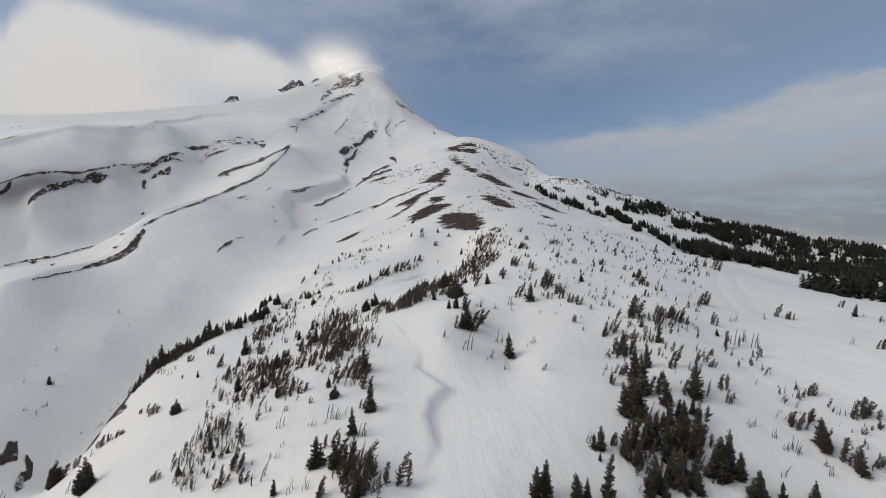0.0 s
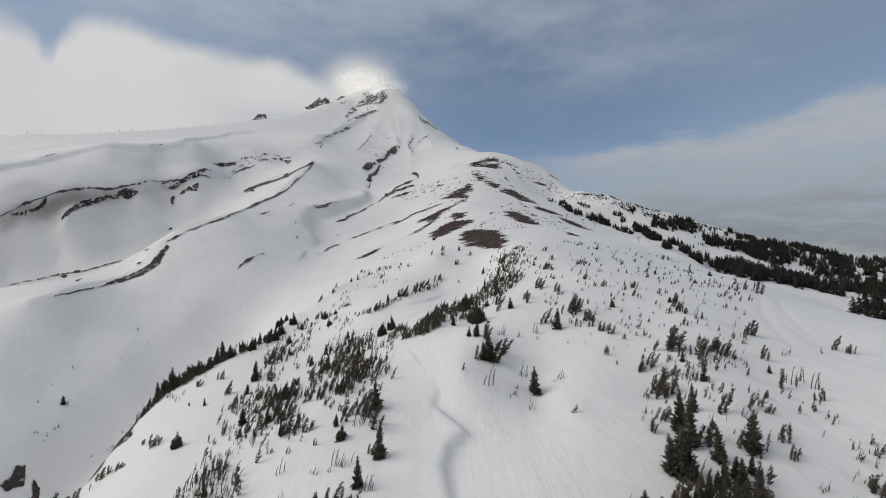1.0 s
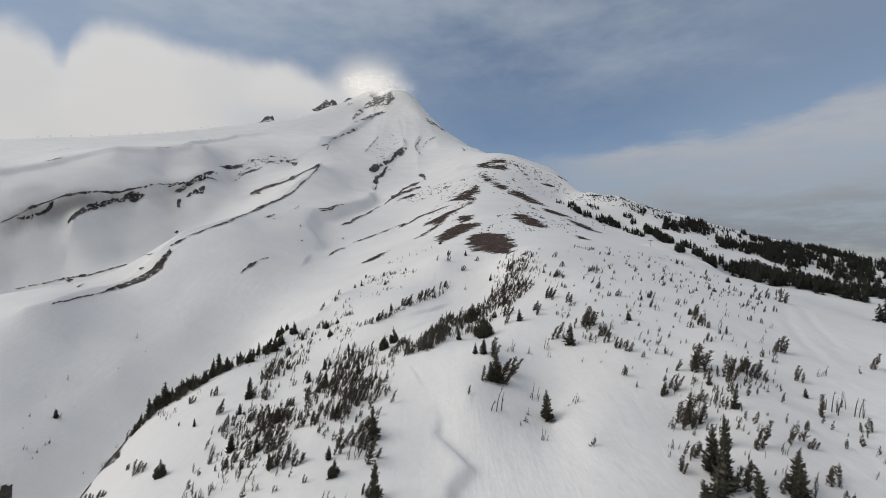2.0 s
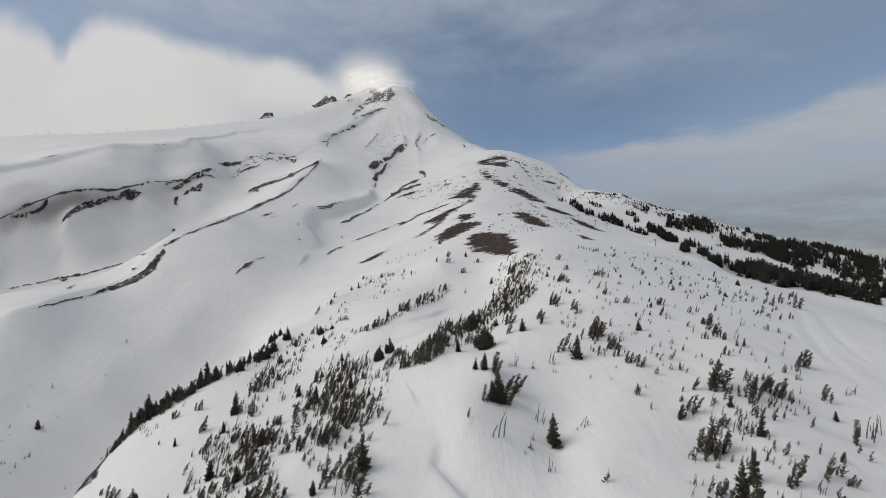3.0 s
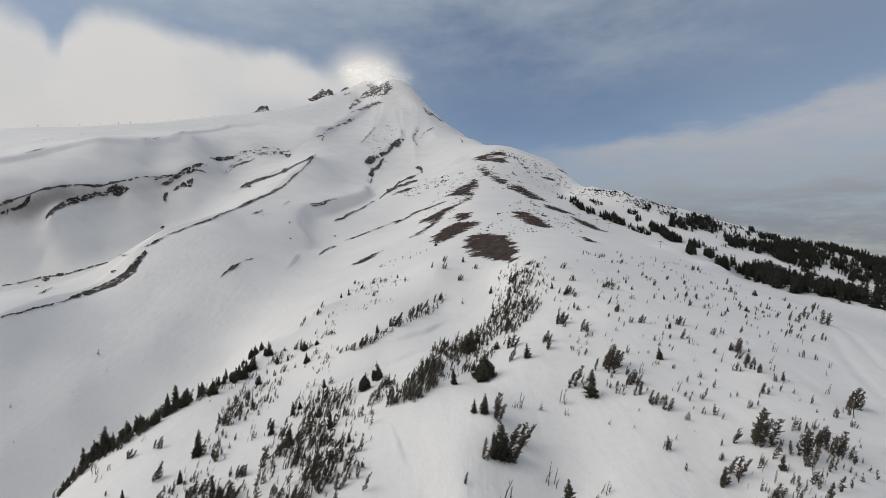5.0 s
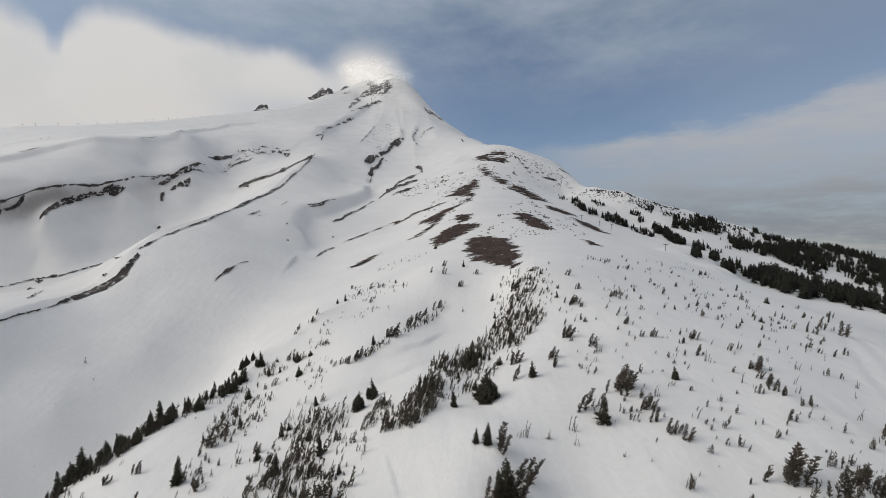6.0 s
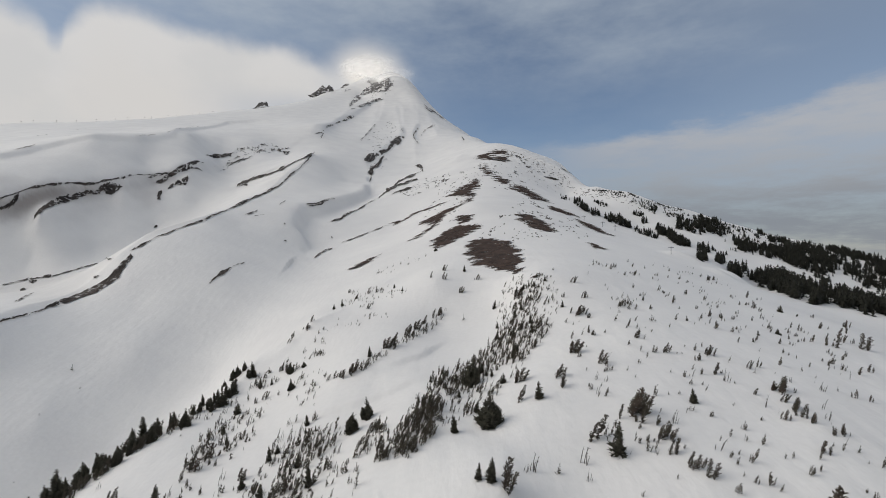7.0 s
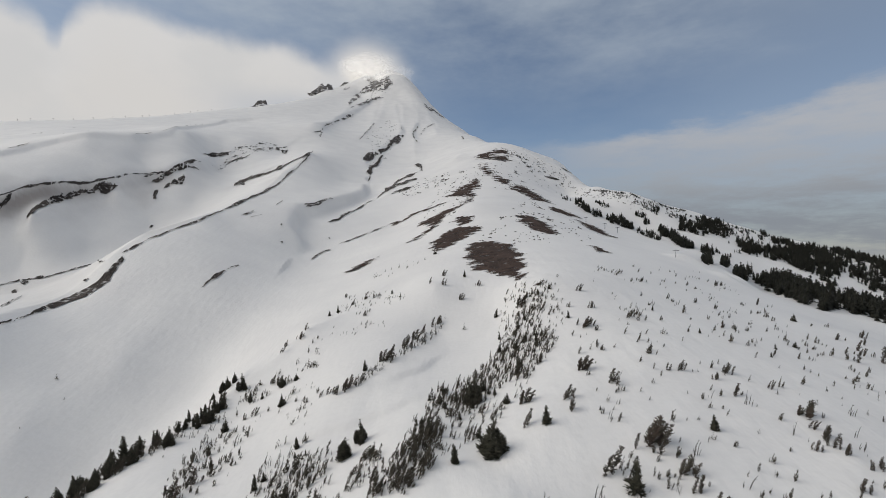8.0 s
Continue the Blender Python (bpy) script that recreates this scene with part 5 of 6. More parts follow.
WOODS_C = [
    (119, 8, [(539, 695), (591, 728), (546, 665), (547, 645), (496, 591), (496, 611), (505, 634), (500, 646)]),
    (279, 6.9, [(568, 805), (633, 714), (644, 768), (653, 826), (573, 784)]),
    (62, 8, [(629, 761), (653, 735), (576, 656), (560, 673)]),
    (127, 4, [(390, 857), (569, 836), (513, 785), (453, 797), (416, 827)]),
    (39, 5.8, [(412, 840), (454, 881), (429, 833), (405, 812)]),
    (22, 6.9, [(537, 863), (514, 810), (496, 800)]),
    (30, 6.9, [(519, 810), (507, 775), (487, 763)]),
    (55, 8, [(544, 782), (530, 802), (505, 787), (517, 766)]),
]
WOODS_D = [
    (87, 7.5, [(231, 891), (226, 814), (232, 771), (229, 742), (216, 730), (208, 767), (207, 801)]),
    (102, 8, [(233, 740), (263, 772), (270, 743), (261, 710), (250, 712), (232, 719)]),
    (55, 5.8, [(270, 724), (285, 718), (285, 681), (271, 657), (261, 679), (256, 689)]),
    (102, 8, [(301, 727), (313, 715), (313, 672), (303, 638), (294, 638), (296, 678), (291, 698)]),
    (39, 4.6, [(249, 841), (261, 834), (263, 807), (247, 804)]),
    (19, 5.2, [(299, 769), (308, 768), (301, 751), (293, 752)]),
    (39, 4.6, [(294, 806), (310, 788), (307, 770), (294, 783)]),
]
WOODS_E = [
    (22, 4.6, [(227, 975), (227, 890), (207, 824), (193, 832)]),
    (62, 4.6, [(329, 847), (347, 820), (330, 792), (318, 815)]),
    (119, 2.8, [(289, 972), (315, 861), (409, 870), (350, 827), (306, 837), (275, 893)]),
    (47, 3.4, [(353, 813), (386, 822), (369, 791), (347, 789)]),
    (72, 11.5, [(285, 345), (325, 356), (346, 352), (340, 310), (290, 240), (245, 215), (222, 232), (255, 285)]),
    (396, 9.2, [(523, 599), (605, 634), (670, 624), (654, 558), (480, 410), (380, 330), (350, 345), (358, 365), (430,
     470)]),
]
WOODS_F = [
    (209, 8, [(605, 634), (605, 672), (657, 731), (699, 713), (760, 700), (720, 620), (670, 590)]),
    (330, 10, [(558, 665), (612, 680), (664, 677), (692, 651), (593, 552), (426, 397), (392, 399), (361, 396), (394, 457),
     (513, 607)]),
    (60, 8, [(603, 801), (655, 800), (627, 697), (575, 679), (575, 712), (570, 739)]),
]
WOODS_Y = [
    (220, 8, [(600, 690), (640, 765), (705, 765), (790, 755), (765, 690), (690, 640)]),
    (150, 3, [(287, 1005), (315, 861), (427, 885), (350, 806), (285, 834)]),
    (170, 3.6, [(476, 881), (513, 843), (449, 769), (394, 783), (350, 806)]),
    (50, 2.2, [(134, 1224), (226, 1173), (280, 1114), (289, 1012), (253, 1056), (182, 1082)]),
    (300, 9, [(511, 763), (567, 798), (618, 804), (647, 784), (670, 751), (592, 661), (589, 681), (609, 740), (574, 729),
     (523, 681), (485, 647), (450, 640), (439, 655), (415, 665), (460, 720)]),
    (160, 10, [(326, 549), (356, 557), (405, 580), (389, 519), (427, 530), (453, 515), (329, 384), (311, 397), (289, 401),
     (282, 421), (284, 459)]),
    (110, 9, [(577, 703), (575, 683), (586, 655), (478, 541), (497, 581), (523, 620), (516, 629)]),
    (60, 8, [(389, 710), (475, 796), (496, 773), (452, 696), (403, 670), (367, 660)]),
]
WOODS = WOODS_A + WOODS_B + WOODS_C + WOODS_D + WOODS_E + WOODS_F + WOODS_Y
LIFT_EAST = [(211, 495), (214, 644), (180, 659), (201, 651)]
LIFT_WEST = [(-1604, 1799), (-1537, 1779), (-1506, 1842), (-1414, 1825), (-1360, 1853), (-1331, 1919), (-1317, 1970), (-1259, 1989), (-1280, 2065), (-1218, 2082), (-1217, 2144), (-1184, 2213), (-1181, 2271), (-1140, 2317)]

# crags on the skyline: x, y, width, height, seed
CRAGS = [(-940, 3557, 205, 72, 3), (-1012, 2577, 95, 40, 4), (-802, 3720, 70, 34, 5)]

CLOUD = (-575, 3480, 1445, 330, 185)

# ---- trees ----
class Shape:
    """Triangles gathered in lists, turned into one mesh."""

    def __init__(self):
        self.v, self.f = [], []

    def face(self, *pts):
        n = len(self.v)
        self.v += [tuple(p) for p in pts]
        self.f.append(tuple(range(n, n + len(pts))))

    def leaf(self, base, tip, wide, droop=0.0, roll=0.0):
        """A folded spray of needles: two triangles that meet on a raised midrib."""
        base, tip = Vector(base), Vector(tip)
        way = tip - base
        side = way.cross(Vector((0, 0, 1)))
        side = side.normalized() * wide if side.length > 1e-6 else Vector((wide, 0, 0))
        if roll:
            side = Matrix.Rotation(roll, 3, way) @ side
        mid = base + way * 0.45 + Vector((0, 0, -wide * 0.5 - droop))
        n = len(self.v)
        self.v += [tuple(base), tuple(mid + side), tuple(tip), tuple(mid - side)]
        self.f += [(n, n + 1, n + 2), (n, n + 2, n + 3)]

    def tube(self, points, radii, sides=5):
        n = len(self.v)
        for k, (p, r) in enumerate(zip(points, radii)):
            a, b = points[max(k - 1, 0)], points[min(k + 1, len(points) - 1)]
            way = (Vector(b) - Vector(a)).normalized()
            e = way.orthogonal().normalized()
            g = way.cross(e)
            for s in range(sides):
                t = 2 * math.pi * s / sides
                self.v.append(tuple(Vector(p) + (e * math.cos(t) + g * math.sin(t)) * r))
        for k in range(len(points) - 1):
            for s in range(sides):
                a, b = n + k * sides + s, n + k * sides + (s + 1) % sides
                self.f.append((a, b, b + sides, a + sides))

    def mesh(self, name, mat):
        me = bpy.data.meshes.new(name)
        me.from_pydata(self.v, [], self.f)
        me.materials.append(mat)
        return me


def part(name, shape, mat, parent, label=""):
    ob = new(name, shape.mesh(name, mat))
    ob.parent = parent
    if label:
        tagged(ob, label)
    return ob


def fir_crown(s, rng, high, wide, foot=0.0, lean=0.0, at=(0, 0), rows=17, taper=0.62):
    """Short ragged boughs round one leader, dense at the core, uneven and open in places."""
    lop, gap = rng.uniform(0, 6.28), rng.uniform(0.25, 0.75)

    def axis(f):
        return Vector((at[0] + lean * high * f * f, at[1], high * f))

    for k in range(7):
        f = foot + 0.88 * k / 7
        for b in range(5):
            t = 1.257 * b + 0.6 * k
            c = axis(min(f + 0.17, 0.97))
            w = (wide * (1 - f) ** taper + 0.01) * 0.42 * rng.uniform(0.75, 1.2)
            low = axis(f)
            s.face(c, low + Vector((math.cos(t) * w, math.sin(t) * w, 0)), low + Vector((math.cos(t + 1.3) * w, math.sin(t + 1.3) * w, 0)))
    for k in range(rows):
        f = foot + (0.98 - foot) * (k + rng.uniform(-0.3, 0.3)) / (rows - 1)
        f = min(max(f, 0.0), 0.985)
        reach = (wide * (1 - f) ** taper + 0.018 * high) * rng.uniform(0.75, 1.2)
        if abs(f - gap) < 0.06:
            reach *= 0.7
        count = max(6, int(13 * (1 - 0.45 * f)))
        turn = rng.uniform(0, 6.28)
        for b in range(count):
            if rng.random() < 0.1:
                continue
            t = turn + 6.283 * (b + rng.uniform(-0.4, 0.4)) / count
            ln = reach * rng.uniform(0.65, 1.12) * (1 + 0.2 * math.cos(t - lop)) * (1 + 0.9 * lean * math.cos(t))
            base = axis(f)
            tip = base + Vector((math.cos(t) * ln, math.sin(t) * ln, ln * rng.uniform(-0.3, 0.75) + 0.01 * high))
            s.leaf(base, tip, ln * 0.15 + 0.005 * high, 0.02 * ln, rng.uniform(-1.1, 1.1))
            for d in (-0.6, 0.5):
                m = base.lerp(tip, rng.uniform(0.35, 0.6))
                q = m + Vector((math.cos(t + d), math.sin(t + d), rng.uniform(-0.3, 0.7))) * ln * rng.uniform(0.35, 0.6)
                s.leaf(m, q, ln * 0.1 + 0.004 * high, 0.0, rng.uniform(-1.3, 1.3))
    top = axis(0.9)
    s.leaf(top, axis(1.0) + Vector((0.3 * lean * high, 0, 0.03 * high)), 0.018 * high)


def make_fir(seed):
    """One metre high, to be scaled. Some have a second, lower top."""
    rng = random.Random(seed)
    ob = new("fir_tree")
    lean = rng.uniform(0.0, 0.14)
    trunk, crown = Shape(), Shape()
    trunk.tube([(0, 0, -0.08), (lean * 0.1, 0, 0.3), (lean * 0.42, 0, 0.65), (lean, 0, 1.0)], [0.03, 0.024, 0.013, 0.003], 6)
    fir_crown(crown, rng, 1.0, rng.uniform(0.18, 0.25), 0.0, lean, rows=24)
    if rng.random() < 0.65:
        at = (rng.uniform(-0.13, 0.13), rng.uniform(-0.1, 0.1))
        h = rng.uniform(0.5, 0.85)
        trunk.tube([(at[0] * 0.3, at[1] * 0.3, -0.05), (at[0], at[1], 0.3 * h), (at[0] + lean * 0.5, at[1], h)], [0.02, 0.014, 0.003], 5)
        fir_crown(crown, rng, h, rng.uniform(0.12, 0.18), 0.0, lean, at, rows=13)
    part("trunk", trunk, BARK, ob)
    part("crown", crown, NEEDLES, ob)
    return ob


def make_fir_clump(seed):
    """Several leaders grown into one dense, wind-clipped mass."""
    rng = random.Random(seed)
    ob = new("fir_clump")
    n = rng.randint(8, 11)
    for k in range(n):
        t = 6.283 * k / n + rng.uniform(-0.4, 0.4)
        d = rng.uniform(0.08, 0.27) if k else 0.0
        at = (math.cos(t) * d, math.sin(t) * d)
        h = 1.0 if k == 0 else rng.uniform(0.9, 1.02) * (1 - 2.0 * d)
        stem = Shape()
        stem.tube([(at[0] * 0.4, at[1] * 0.4, -0.08), (at[0], at[1], 0.25 * h), (at[0] + 0.03, at[1], 0.95 * h)], [0.022, 0.016, 0.003], 5)
        crown = Shape()
        fir_crown(crown, rng, h, rng.uniform(0.15, 0.22), 0.0, rng.uniform(0, 0.12), at, rows=14, taper=0.45)
        part("needles", crown, NEEDLES, part("stem", stem, BARK, ob))
    return ob


def bent(rng, high, lean, curl, at=(0, 0)):
    """Points up a stem that leans with the wind and curls over a little at the top."""
    side = rng.uniform(-0.12, 0.12)
    return [(at[0] + high * (lean * f + curl * f**3), at[1] + high * side * f, high * (f - 0.35 * curl * f**3) - (0.06 if f == 0 else 0)) for f in (0, 0.25, 0.5, 0.75, 1.0)]


def along(line, f):
    i = min(int(f * 4), 3)
    return Vector(line[i]).lerp(Vector(line[i + 1]), f * 4 - i)


def brushes(s, rng, line, h, count, size, sprays=5):
    """Short boughs close along a stem, fuller on the lee side, each a fan of small needle sprays: a slim ragged spindle."""
    for b in range(count):
        f = 0.01 + 0.95 * (b + rng.random()) / count
        p = along(line, f)
        t = rng.uniform(0, 6.28)
        full = min(1.0, 0.45 + 2.6 * f) * (1.02 - f) ** 0.55
        ln = h * size * full * rng.uniform(0.5, 1.25) * (1 + 0.35 * math.cos(t)) + 0.02 * h
        way = Vector((math.cos(t) * 0.8 + 0.2, math.sin(t) * 0.8, rng.uniform(0.1, 1.0))).normalized()
        q = p + way * ln
        s.leaf(p, q, ln * 0.07 + 0.004 * h, 0.0, rng.uniform(-1.5, 1.5))
        for _ in range(sprays):
            m = p.lerp(q, rng.uniform(0.15, 0.95))
            w = (way + Vector((rng.uniform(-0.7, 0.8), rng.uniform(-0.7, 0.7), rng.uniform(-0.1, 0.9)))).normalized()
            e = 0.05 * h * rng.uniform(0.7, 1.4) + 0.2 * ln
            s.leaf(m, m + w * e, e * 0.16, 0.0, rng.uniform(-1.5, 1.5))


def feathers(s, rng, line, h, count, size):
    """A slim young crown: short broad sprays set close up the stem, dense at the core."""
    for b in range(count):
        f = 0.96 * (b + rng.random()) / count
        p = along(line, f)
        t = rng.uniform(0, 6.28)
        ln = h * size * min(1.0, 0.6 + 2 * f) * (1.03 - f) ** 0.6 * rng.uniform(0.6, 1.3) * (1 + 0.3 * math.cos(t)) + 0.03 * h
        q = p + Vector((math.cos(t) + 0.25, math.sin(t), rng.uniform(0.3, 1.5))).normalized() * ln
        s.leaf(p, q, ln * 0.2, 0.0, rng.uniform(-1.5, 1.5))
        m = p.lerp(q, 0.4)
        w = Vector((rng.uniform(-0.6, 1.0), rng.uniform(-0.8, 0.8), rng.uniform(0.2, 1.2))).normalized()
        s.leaf(m, m + w * ln * 0.85, ln * 0.14, 0.0, rng.uniform(-1.5, 1.5))


def make_pine(seed):
    rng = random.Random(seed)
    ob = new("wind_pine")
    for k in range(rng.choice((2, 3, 3, 4, 5))):
        at = (rng.uniform(-0.3, 0.36), rng.uniform(-0.3, 0.3)) if k else (0, 0)
        h = 1.0 if k == 0 else rng.uniform(0.4, 0.9)
        line = bent(rng, h, rng.uniform(0.1, 0.36), rng.uniform(0.0, 0.14), at)
        stem = Shape()
        stem.tube(line, [0.018 * h, 0.015 * h, 0.011 * h, 0.007 * h, 0.003], 5)
        crown = Shape()
        feathers(crown, rng, line, h, 20, rng.uniform(0.08, 0.12))
        brushes(crown, rng, line, h, rng.randint(56, 70), rng.uniform(0.13, 0.22), 8)
        part("needles", crown, PINE, part("stem", stem, BARK, ob))
    return ob


def make_stems(seed):
    """Thin, half bare saplings, combed over by the wind."""
    rng = random.Random(seed)
    ob = new("bare_saplings")
    for k in range(rng.randint(3, 6)):
        h = 1.0 if k == 0 else rng.uniform(0.4, 0.95)
        at = (rng.uniform(-0.3, 0.3), rng.uniform(-0.3, 0.3)) if k else (0, 0)
        line = bent(rng, h, rng.uniform(0.0, 0.3), rng.uniform(0.0, 0.16), at)
        stem = Shape()
        stem.tube(line, [0.024, 0.021, 0.018, 0.014, 0.004], 4)
        for _ in range(rng.randint(4, 9)):
            p = along(line, rng.uniform(0.25, 0.98))
            q = p + Vector((rng.uniform(-0.2, 0.7), rng.uniform(-0.4, 0.4), rng.uniform(0.2, 0.7))) * 0.2 * h
            stem.tube([p, q], [0.011, 0.004], 3)
        if rng.random() < 0.55:
            brushes(stem, rng, line, h, 9, 0.07, 2)
        part("sapling", stem, DEAD, ob)
    return ob


def seedling_shape(s, rng, at=(0, 0, 0), high=1.0, wide=0.3, rows=5, lean=None):
    """A small young conifer of few boughs."""
    lean = rng.uniform(0, 0.3) if lean is None else lean
    x, y, z0 = at
    for k in range(rows):
        f = k / rows
        for b in range(5 if f < 0.6 else 3):
            t = rng.uniform(0, 6.28)
            ln = high * wide * (1 - f) ** 0.8 * rng.uniform(0.6, 1.2)
            p = (x + lean * high * f, y, z0 + high * (0.02 + 0.85 * f))
            s.leaf(p, (p[0] + math.cos(t) * ln + 0.1 * lean * high, p[1] + math.sin(t) * ln, p[2] + ln * rng.uniform(0.0, 0.7)), ln * 0.35)
    s.leaf((x + lean * high * 0.8, y, z0 + 0.75 * high), (x + lean * high * 1.05, y, z0 + high), 0.07 * high)


def make_seedling(seed):
    ob = new("conifer_seedling")
    s, t = Shape(), Shape()
    rng = random.Random(seed)
    lean = rng.uniform(0, 0.3)
    t.tube([(0, 0, -0.1), (lean * 0.4, 0, 0.4), (lean * 0.8, 0, 0.8)], [0.03, 0.022, 0.006], 4)
    seedling_shape(s, rng, rows=6, lean=lean)
    part("stem", t, BARK, ob)
    part("crown", s, NEEDLES if seed % 2 else PINE, ob)
    return ob


class Stock:
    """A few grown shapes of one kind, set out again and again."""

    def __init__(self, make, seeds):
        self.make, self.seeds, self.grown, self.count = make, list(seeds), {}, 0

    def plant(self, x, y, high, rng, label, category, group, squat=(0.9, 1.15), turn=math.pi):
        seed = self.seeds[self.count % len(self.seeds)]
        self.count += 1
        z = float(ground_z(x, y)) - 0.05 * high
        girth = high * rng.uniform(*squat)
        m = Matrix.LocRotScale((x, y, z), Euler((0, 0, rng.uniform(-turn, turn))), (girth, girth, high))
        if seed in self.grown:
            ob = copy_thing(self.grown[seed], m)
        else:
            ob = self.grown[seed] = self.make(seed)
        ob.matrix_basis = m
        return tagged(ob, label, category, group)


rng = random.Random(7)
fir_stock = Stock(make_fir, range(11, 19))
clump_stock = Stock(make_fir_clump, range(31, 36))
pine_stock = Stock(make_pine, range(51, 61))
stem_stock = Stock(make_stems, range(71, 79))
seedling_stock = Stock(make_seedling, range(91, 97))


def fir_label(h):
    if h > 7.5:
        return "tall dark green subalpine fir standing in snow"
    return "dark green narrow subalpine fir rooted in deep snow" if h > 4 else "short dark green fir half buried in snow"


def pine_label(h):
    return "ragged wind-leaning whitebark pine with several stems in snow" if h > 3.5 else "stunted olive-brown pine bent by wind above the snow"


def plant_fir(x, y, h):
    fir_stock.plant(x, y, h, rng, fir_label(h), "tree", "firs on the ridge", (0.8, 1.15) if h > 6 else (0.9, 1.3))


def plant_pine(x, y, h):
    pine_stock.plant(x, y, h, rng, pine_label(h), "tree", "pines on the ridge", (1.0, 1.4) if h > 3.2 else (0.9, 1.3), 0.6)


def plant_stems(x, y, h):
    stem_stock.plant(x, y, h, rng, "thin bare grey saplings combed over by wind in snow", "sapling", "bare saplings", (0.85, 1.2), 0.5)


for x, y, h in FIRS:
    plant_fir(x, y, h)
for x, y, h in FIR_CLUMPS:
    clump_stock.plant(x, y, h, rng, "dense dark fir clump with many tops in snow", "tree", "fir clumps", (0.85, 1.1))
for x, y, h in PINES:
    plant_pine(x, y, h)
for x, y, h in STEMS:
    plant_stems(x, y, h)
for x, y, h in SEEDLINGS:
    seedling_stock.plant(x, y, h, rng, "tiny young conifer poking out of the snow", "tree", "seedlings", (0.8, 1.1), 0.6)


def spots(poly, count, rng, loose=1.0, bunched=0.4):
    """Points strewn inside an outline, in loose bunches."""
    xs, ys = [p[0] for p in poly], [p[1] for p in poly]
    out, tries = [], 0
    while len(out) < count and tries < 6000:
        tries += 1
        if out and rng.random() < bunched:
            bx, by = rng.choice(out)
            x, y = bx + rng.gauss(0, 1.7 * loose), by + rng.gauss(0, 2.6 * loose)
        else:
            x, y = rng.uniform(min(xs), max(xs)), rng.uniform(min(ys), max(ys))
        if inside(np.array(x), np.array(y), poly) and all((x - a) ** 2 + (y - b) ** 2 > 0.8 for a, b in out[-60:]):
            out.append((x, y))
    return out


def brush_tree(s, rng, x, y, z, h, stems=(1, 1, 2, 2, 3)):
    """A small tree of the thickets: one to three leaning stems from one foot, slim and ragged."""
    for k in range(rng.choice(stems)):
        high = h * (1.0 if k == 0 else rng.uniform(0.45, 0.85))
        fx, fy = (x, y) if k == 0 else (x + rng.uniform(-0.22, 0.26) * h, y + rng.uniform(-0.2, 0.2) * h)
        line = [(fx + a, fy + b, z + c) for a, b, c in bent(rng, high, rng.uniform(0.05, 0.36), rng.uniform(0, 0.14))]
        s.tube(line, [0.014 * high, 0.012 * high, 0.009 * high, 0.006 * high, 0.003], 3)
        feathers(s, rng, line, high, rng.randint(24, 32), rng.choice((0.1, 0.16, 0.2, 0.24, 0.28)))


brush = Shape()
for place, (count, low, high, poly) in THICKETS.items():
    scatter = "scatter" in place
    filler = int((0.45 if scatter else 1.6 if place.startswith(("ridge", "crest", "high", "long")) else 1.25) * count)
    for k, (x, y) in enumerate(spots(poly, count + filler, rng, 0.35 if "row" in place or "belt" in place else 1.0, 0.25)):
        h = low + (high - low) * rng.random() ** 1.6
        pick = rng.random()
        if k >= count:
            brush_tree(brush, rng, x, y, float(ground_z(x, y)), h * rng.uniform(0.65, 1.1))
            continue
        if scatter:
            pick = 0.8 if pick < 0.2 else 1.5
        if place in ("east_grove", "west_brow", "west_belt", "west_edge") and pick < 0.65 or pick < 0.1:
            if fir_stock.count < 290:
                plant_fir(x, y, h * 1.15)
                continue
        if pick < 0.68 and pine_stock.count < 295:
            plant_pine(x, y, h)
        elif pick < 1.0 and stem_stock.count < 295:
            plant_stems(x, y, h * 0.9)
        elif scatter:
            brush_tree(brush, rng, x, y, float(ground_z(x, y)), h * 1.2, (2, 3, 4, 5))
        else:
            brush_tree(brush, rng, x, y, float(ground_z(x, y)), h * 0.85)
me = brush.mesh("young_conifers", PINE)
tagged(new("young_conifers", me), "low thicket of young wind-bent conifers over the snow", "young trees", kind="stuff")


def far_conifer(s, rng, x, y, z, h):
    """A tree of the far woods: ragged drooping boughs round a spire, some broad and round-topped."""
    w, fat = h * rng.uniform(0.17, 0.3), rng.uniform(0.45, 0.95)
    lean = rng.uniform(-0.03, 0.08) * h
    for k in range(9):
        f = (k + rng.uniform(-0.2, 0.2)) / 9
        f = max(f, 0.0)
        n, turn = 6 if k < 6 else 4, rng.uniform(0, 6.28)
        for q in range(n):
            t = turn + 6.283 * (q + rng.uniform(-0.35, 0.35)) / n
            ln = (w * (1 - f) ** fat + 0.03 * h) * rng.uniform(0.55, 1.25)
            c, d = math.cos(t), math.sin(t)
            bx, by = x + lean * f, y
            top = (bx, by, z + h * min(f * 0.93 + 0.17, 1.0))
            tip = z + h * (f * 0.93 + rng.uniform(-0.02, 0.06))
            g = ln * rng.uniform(0.35, 0.6)
            s.face(top, (bx + c * ln + d * g, by + d * ln - c * g, tip), (bx + c * ln - d * g, by + d * ln + c * g, tip))


def far_forest():
    """Dark woods below the east brow, in stands with snowy gaps."""
    rng = random.Random(23)
    s = Shape()
    for count, tall, ring in WOODS:
        for x, y in spots(ring, count, rng, 1.2, 0.3):
            far_conifer(s, rng, x, y, float(ground_z(x, y)) - 0.3, tall * rng.uniform(0.5, 1.35))
    tagged(new("far_woods", s.mesh("far_woods", WOODS_GREEN)), "dark conifer forest with snowy gaps on the far slope", "forest", kind="stuff")


far_forest()

